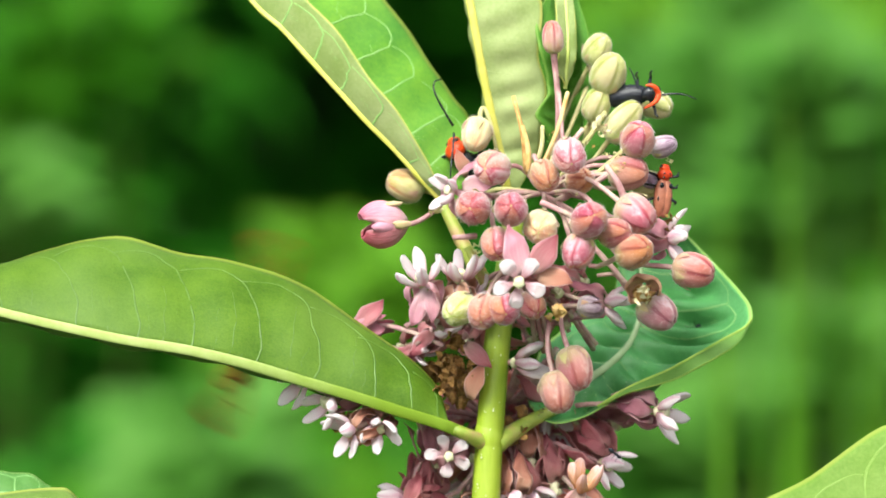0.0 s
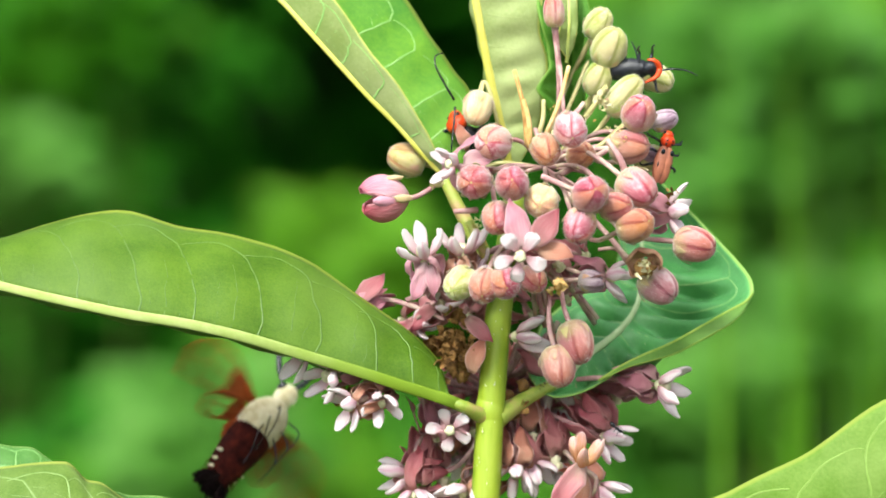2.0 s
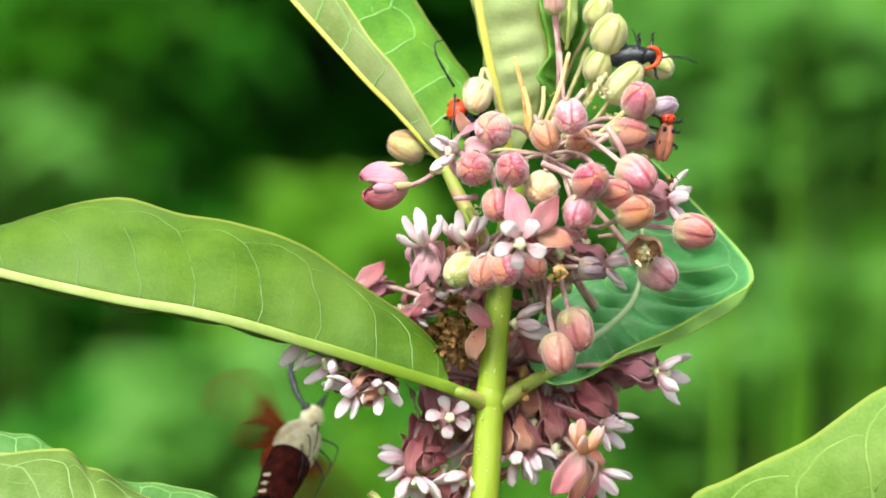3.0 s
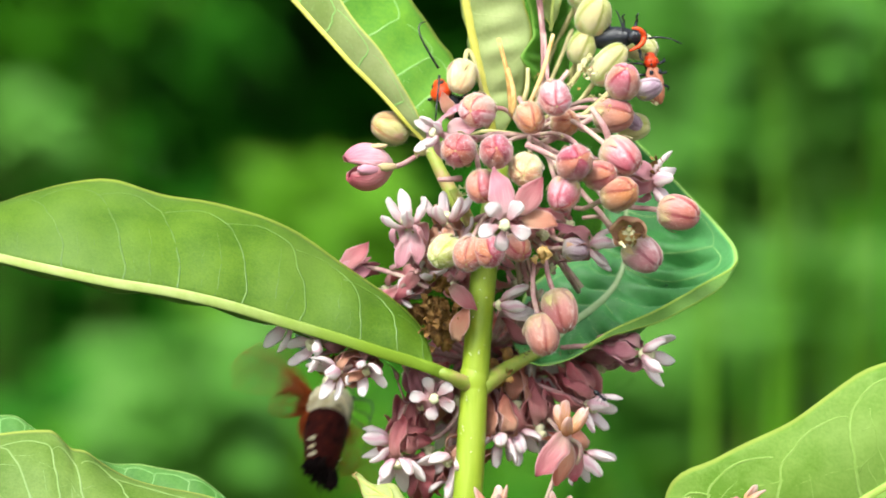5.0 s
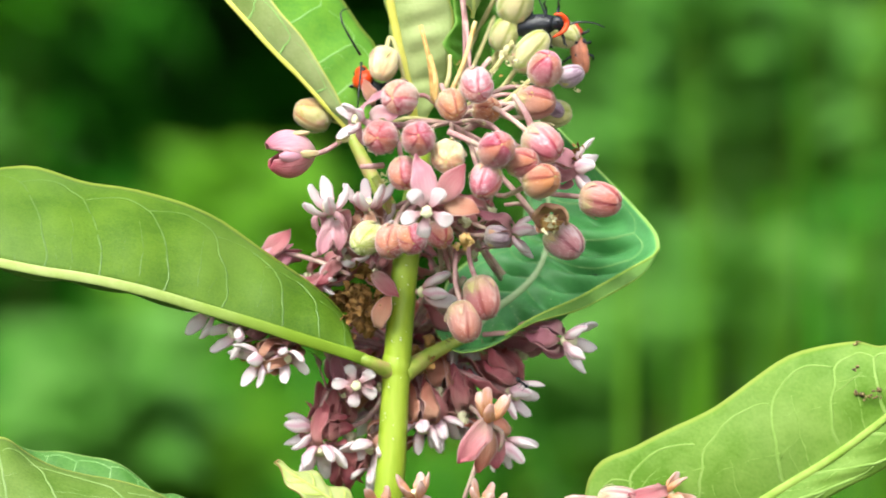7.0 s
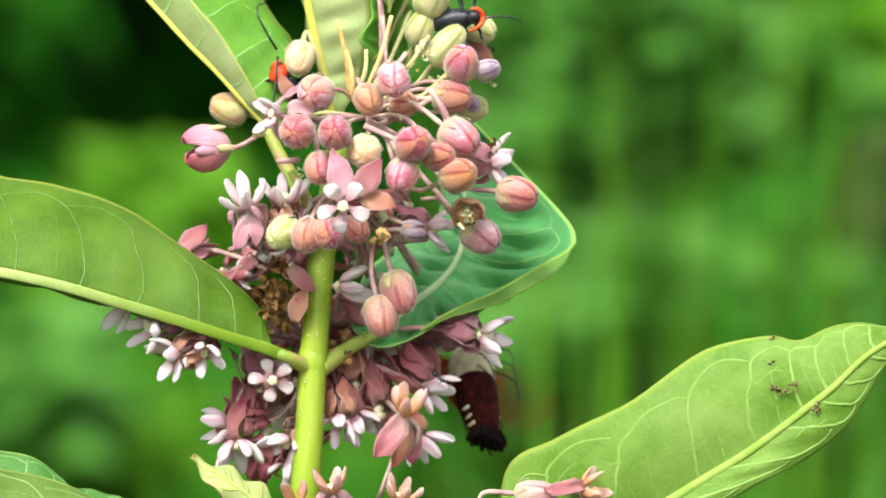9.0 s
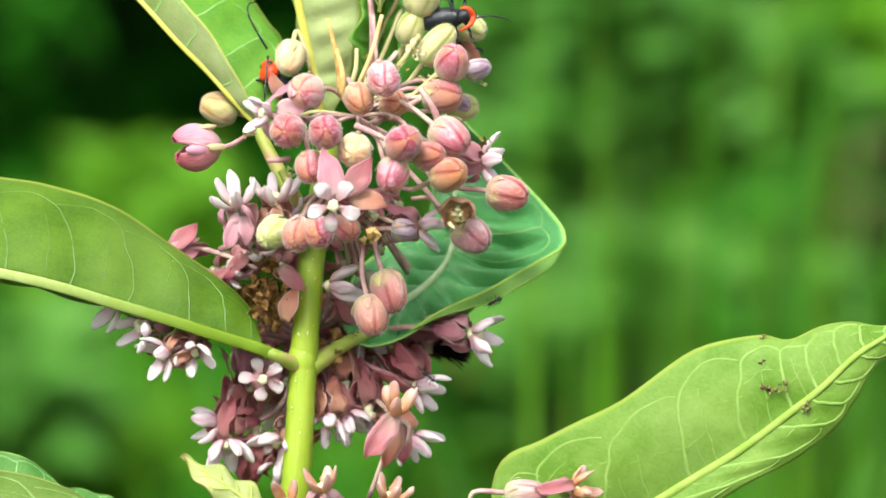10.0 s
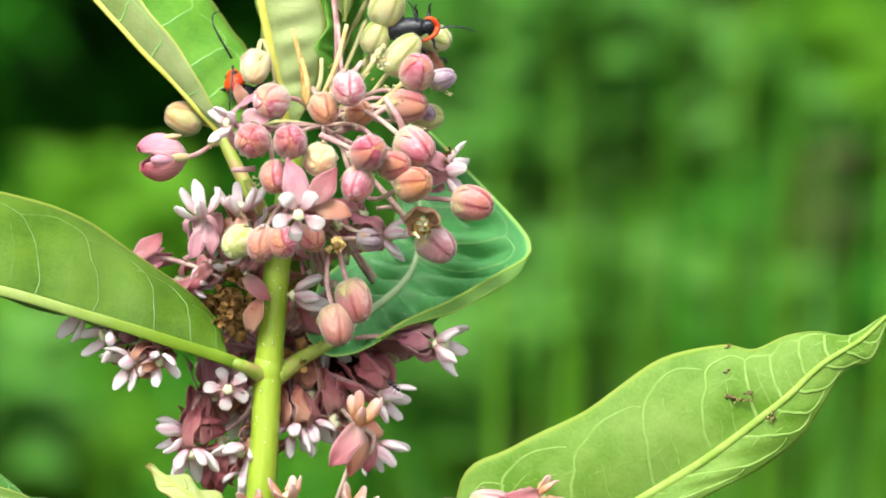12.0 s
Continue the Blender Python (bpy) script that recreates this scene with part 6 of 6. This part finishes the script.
# light-green tops of weeds before it: place, depth, kind, leaf length, leaves, leafy height
for x, z, d, m, s, n, h in ((490, 500, -2000, 1, 0.06, 26, 0.05), (545, 425, -1900, 1, 0.05, 22, 0.06), (610, 370, -2000, 1, 0.06, 26, 0.05), (650, 450, -2100, 2, 0.06, 24, 0.06), (700, 480, -2000, 1, 0.05, 22, 0.05)):
    weed(at(*sheet(x, z), d), WEED[m], s, n, h)
for x, z, d, m, s, n, h in ((330, 690, -1800, 2, 0.06, 34, 0.05), (390, 680, -1750, 2, 0.06, 38, 0.05), (440, 740, -1850, 0, 0.06, 30, 0.06), (10, 230, -2000, 2, 0.06, 30, 0.05)):
    weed(at(*sheet(x, z), d), WEED[m], s, n, h)
# two of these take the leaf colour that has shade put in
for x, z, d, m, s, n, h in ((110, -20, -3000, 0, 0.08, 26, 0.08), (210, -40, -3000, 0, 0.08, 22, 0.08), (30, 60, -3000, 0, 0.08, 22, 0.10), (150, 740, -2500, 3, 0.08, 22, 0.12), (250, 850, -2000, 0, 0.08, 26, 0.10), (90, 800, -2100, 3, 0.08, 26, 0.10), (370, 735, -1700, 2, 0.06, 40, 0.06), (350, 700, -1750, 2, 0.06, 40, 0.06)):
    weed(at(*sheet(x, z), d), WEED[m], s, n, h)
for x, z, d, m, s, n, h in ((560, 830, -1900, 1, 0.07, 30, 0.10), (640, 680, -2400, 0, 0.08, 26, 0.12), (500, 890, -1850, 1, 0.07, 30, 0.10), (1140, 720, -1800, 2, 0.06, 34, 0.05), (1190, 690, -2000, 1, 0.07, 24, 0.06)):
    weed(at(*sheet(x, z), d), WEED[m], s, n, h)
# single light clumps on that side
for x, z, m in ((1250, 40, 2), (1410, 160, 2), (1385, 305, 2), (1275, 285, 2), (1440, 45, 2), (1515, 560, 1), (1465, 520, 2), (1285, 640, 2), (1340, 620, 2), (1615, 120, 2), (1605, 260, 2), (1820, 140, 1), (1790, 190, 2), (1725, 540, 2), (1390, 230, 2), (1450, 600, 1)):
    for k in range(2):
        weed(S(x + random.uniform(-22, 22), z + random.uniform(-25, 15), random.uniform(-2000, -1750)), WEED[m], 0.055, 34, 0.05)
for x, z, d, m in ((1120, -10, -2300, 1), (1190, -40, -2400, 2), (1150, 50, -2200, 2), (1270, -30, -2400, 1), (1350, -50, -2300, 2), (1430, -20, -2500, 1)):
    weed(S(x, z, d), WEED[m], 0.07, 34, 0.05)
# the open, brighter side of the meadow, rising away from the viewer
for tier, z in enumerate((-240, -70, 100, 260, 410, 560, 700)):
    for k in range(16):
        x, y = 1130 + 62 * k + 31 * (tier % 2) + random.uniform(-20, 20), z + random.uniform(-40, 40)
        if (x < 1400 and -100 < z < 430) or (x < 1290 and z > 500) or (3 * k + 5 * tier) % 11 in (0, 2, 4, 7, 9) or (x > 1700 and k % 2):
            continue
        # shade of the gaps here is put into some weeds' leaf colour
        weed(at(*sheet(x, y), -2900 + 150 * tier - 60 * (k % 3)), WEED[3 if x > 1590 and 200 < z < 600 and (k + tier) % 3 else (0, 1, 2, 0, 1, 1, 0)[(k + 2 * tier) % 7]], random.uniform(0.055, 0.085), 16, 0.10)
for k in range(14):
    grass_tuft(at(*sheet(random.uniform(1400, 1560), random.uniform(-60, 160)), random.uniform(-2900, -2400)), WEED[random.choice((1, 1, 2))], 8)
for k in range(2):
    weed(at(*sheet(1840 + 16 * k, 230 - 40 * k), -2250), WEED[4], 0.04, 16, 0.2, "dry brown meadow weed")
# tall grass nearer to the milkweed on the open side, rising through the view as soft upright streaks
for x, z, d, m, n in ((1375, -160, -806, 1, 14), (1470, -100, -998, 2, 13), (1530, 20, -1248, 3, 12), (1600, 60, -1080, 1, 8), (1650, -140, -1152, 1, 13), (1700, -20, -998, 3, 12), (1760, -140, -921, 2, 12), (1820, -120, -1075, 1, 14), (1905, -100, -1152, 1, 14), (1828, 230, -1622, 4, 9), (1960, 60, -1075, 2, 14), (1330, 240, -1344, 0, 8), (1560, 330, -1344, 3, 12)):
    grass_tuft(at(*sheet(x, z), d), WEED[m], n, sway=0.06)
# low growth along the bottom
for k in range(30):
    x, z = -100 + 2100 * ((k * 0.618) % 1), random.uniform(700, 980)
    if 1150 < x < 1270:
        continue
    weed(at(*sheet(x, z + 60), random.uniform(-2300, -1800)), WEED[random.choice((0, 0, 1, 2))], random.uniform(0.07, 0.10), 24, 0.25)
# weeds that carry the meadow on to either side of the view
for k in range(26):
    x = (1 if k % 2 else -1) * random.uniform(0.75, 2.6)
    weed(Vector((x, random.uniform(1.2, 3.2), random.uniform(0.8, 1.25))), WEED[k % 3], random.uniform(0.08, 0.12), 26, 0.5)

# ---- movement ----


def motions():
    # the moth hovers: seconds, mm right, mm up, lean to the right and tilt away in degrees
    path = [
        (0.0, -47.4, 21.4, 96, 61),
        (0.1, -54.6, 21.1, 65, 61),
        (0.2, -62.4, 16.0, 49, 56),
        (0.3, -59.8, 14.4, 52, 37),
        (0.6, -59.3, 12.5, 47, 33),
        (0.9, -59.3, 12.2, 47, 27),
        (1.2, -59.9, 13.7, 39, 36),
        (1.5, -57.9, 14.3, 43, 45),
        (1.7, -55.3, 10.0, 42, 17),
        (1.8, -48.4, 4.2, 45, 33),
        (1.9, -47.5, 1.1, 41, 16),
        (2.0, -48.3, -1.9, 42, 24),
        (2.2, -48.2, -5.7, 42, 27),
        (2.5, -38.7, -5.2, 27, 27),
        (2.8, -39.6, -8.5, 30, 28),
        (3.0, -41.0, -9.5, 28, 35),
        (3.2, -39.1, -6.9, 28, 33),
        (4.0, -38.1, -7.2, 22, 38),
        (4.8, -35.0, -7.4, 17, 41),
        (5.0, -30.8, -5.8, 12, 43),
        (5.1, -26.6, -2.2, 22, 51),
        (5.2, -22.8, -1.3, 17, 52),
        (5.3, -19.1, -1.5, 8, 50),
        (5.5, -19.9, -4.1, 21, 52),
        (5.6, -18.7, -3.1, 15, 38),
        (5.7, -13.6, -2.9, 5, 55),
        (6.0, -5.4, -3.4, 3, 56),
        (6.5, 0.1, 2.0, -1, 52),
        (7.0, 2.9, 0.4, -5, 52),
        (7.5, 13.5, -2.5, 2, 52),
        (7.7, 23.6, -2.9, -8, 39),
        (8.5, 33.6, -2.5, -6, 39),
        (9.3, 33.8, -1.1, -8, 32),
        (9.4, 33.4, -1.4, -16, 31),
        (9.5, 27.6, 0.8, -6, 59),
        (9.6, 21.8, 5.1, -9, 62),
        (9.8, 19.5, 11.1, -43, 58),
        (10.0, 22.7, 9.2, -45, 57),
        (10.2, 28.0, 4.5, -42, 54),
        (10.3, 19.2, 9.3, -43, 59),
        (10.4, 13.4, 9.9, -40, 66),
        (10.6, 14.1, 10.1, -27, 63),
        (12.0, 13.9, 7.1, -13, 62),
    ]
    rows = []
    for t, x, z, heading, tilt in path:
        h, k = radians(heading), radians(tilt)
        forward = Vector((math.sin(h) * math.cos(k), math.sin(k), math.cos(h) * math.cos(k)))
        rows.append((t, facing(at(x, z, -34), forward, (-0.45, 0.85, 0.25))))
    walk(hawk, rows)
    for w, s, name in wings:
        beat = []
        for f in range(361):
            angle = (6, 40, -32)[f % 3] if name == "forewing" else (4, 32, -26)[f % 3]
            beat.append((f / FPS, pose(0, 0, 0.0022, s * angle, 0, s * (10 if name == "forewing" else 0))))
        walk(w, beat)
    walk(shy, [(0, SHY), (12, SHY)])
    walk(dark, [(0, DARK), (4, DARK @ pose(0, 0, 0, 0, 0, 3)), (8, DARK @ pose(0.0003, 0, 0, 0, 0, -2)), (12, DARK)])
    climb = ((0, (36.2, 53.4), 2, (0.1, 0.0, 1)), (1.5, (36.5, 54.9), 3, (0.25, 0, 1)), (2.5, (36, 55.7), 3, (0.2, 0, 1)), (4.0, (37.9, 61.2), 0, (0.1, 0, 1)), (5.5, (36.9, 66), -6, (-0.2, 0.1, 1)),
             (6.5, (38.4, 67.7), -9, (0.0, 0.1, 1)), (7.5, (36.5, 68.4), -14, (-0.4, 0.2, 0.9)), (9.0, (33.8, 67.2), -16, (-0.5, 0.2, 0.8)), (12.0, (33.2, 66.6), -16, (-0.5, 0.2, 0.8)))
    walk(climber, [(t, facing(at(*p, d), way, (0.4, -0.9, 0.1))) for t, p, d, way in climb])
    stroll = ((0, (43.4, 24), -26), (7.5, (41.6, 19.2), -24), (8.6, (41.1, 16.2), -16), (9.1, (40.7, 13.7), -2), (9.9, (40.7, 13.4), -1), (10.4, (40.5, 13), -1), (10.9, (40.4, 12.7), -1), (11.2, (39.8, 12.6), -4), (11.5, (39.3, 14.4), -14), (12.0, (37.4, 18), -24))
    walk(ant, [(t, facing(at(*p, d), (-0.85, 0.1, -0.45), (0.3, -0.8, -0.5))) for t, p, d in stroll])


motions()
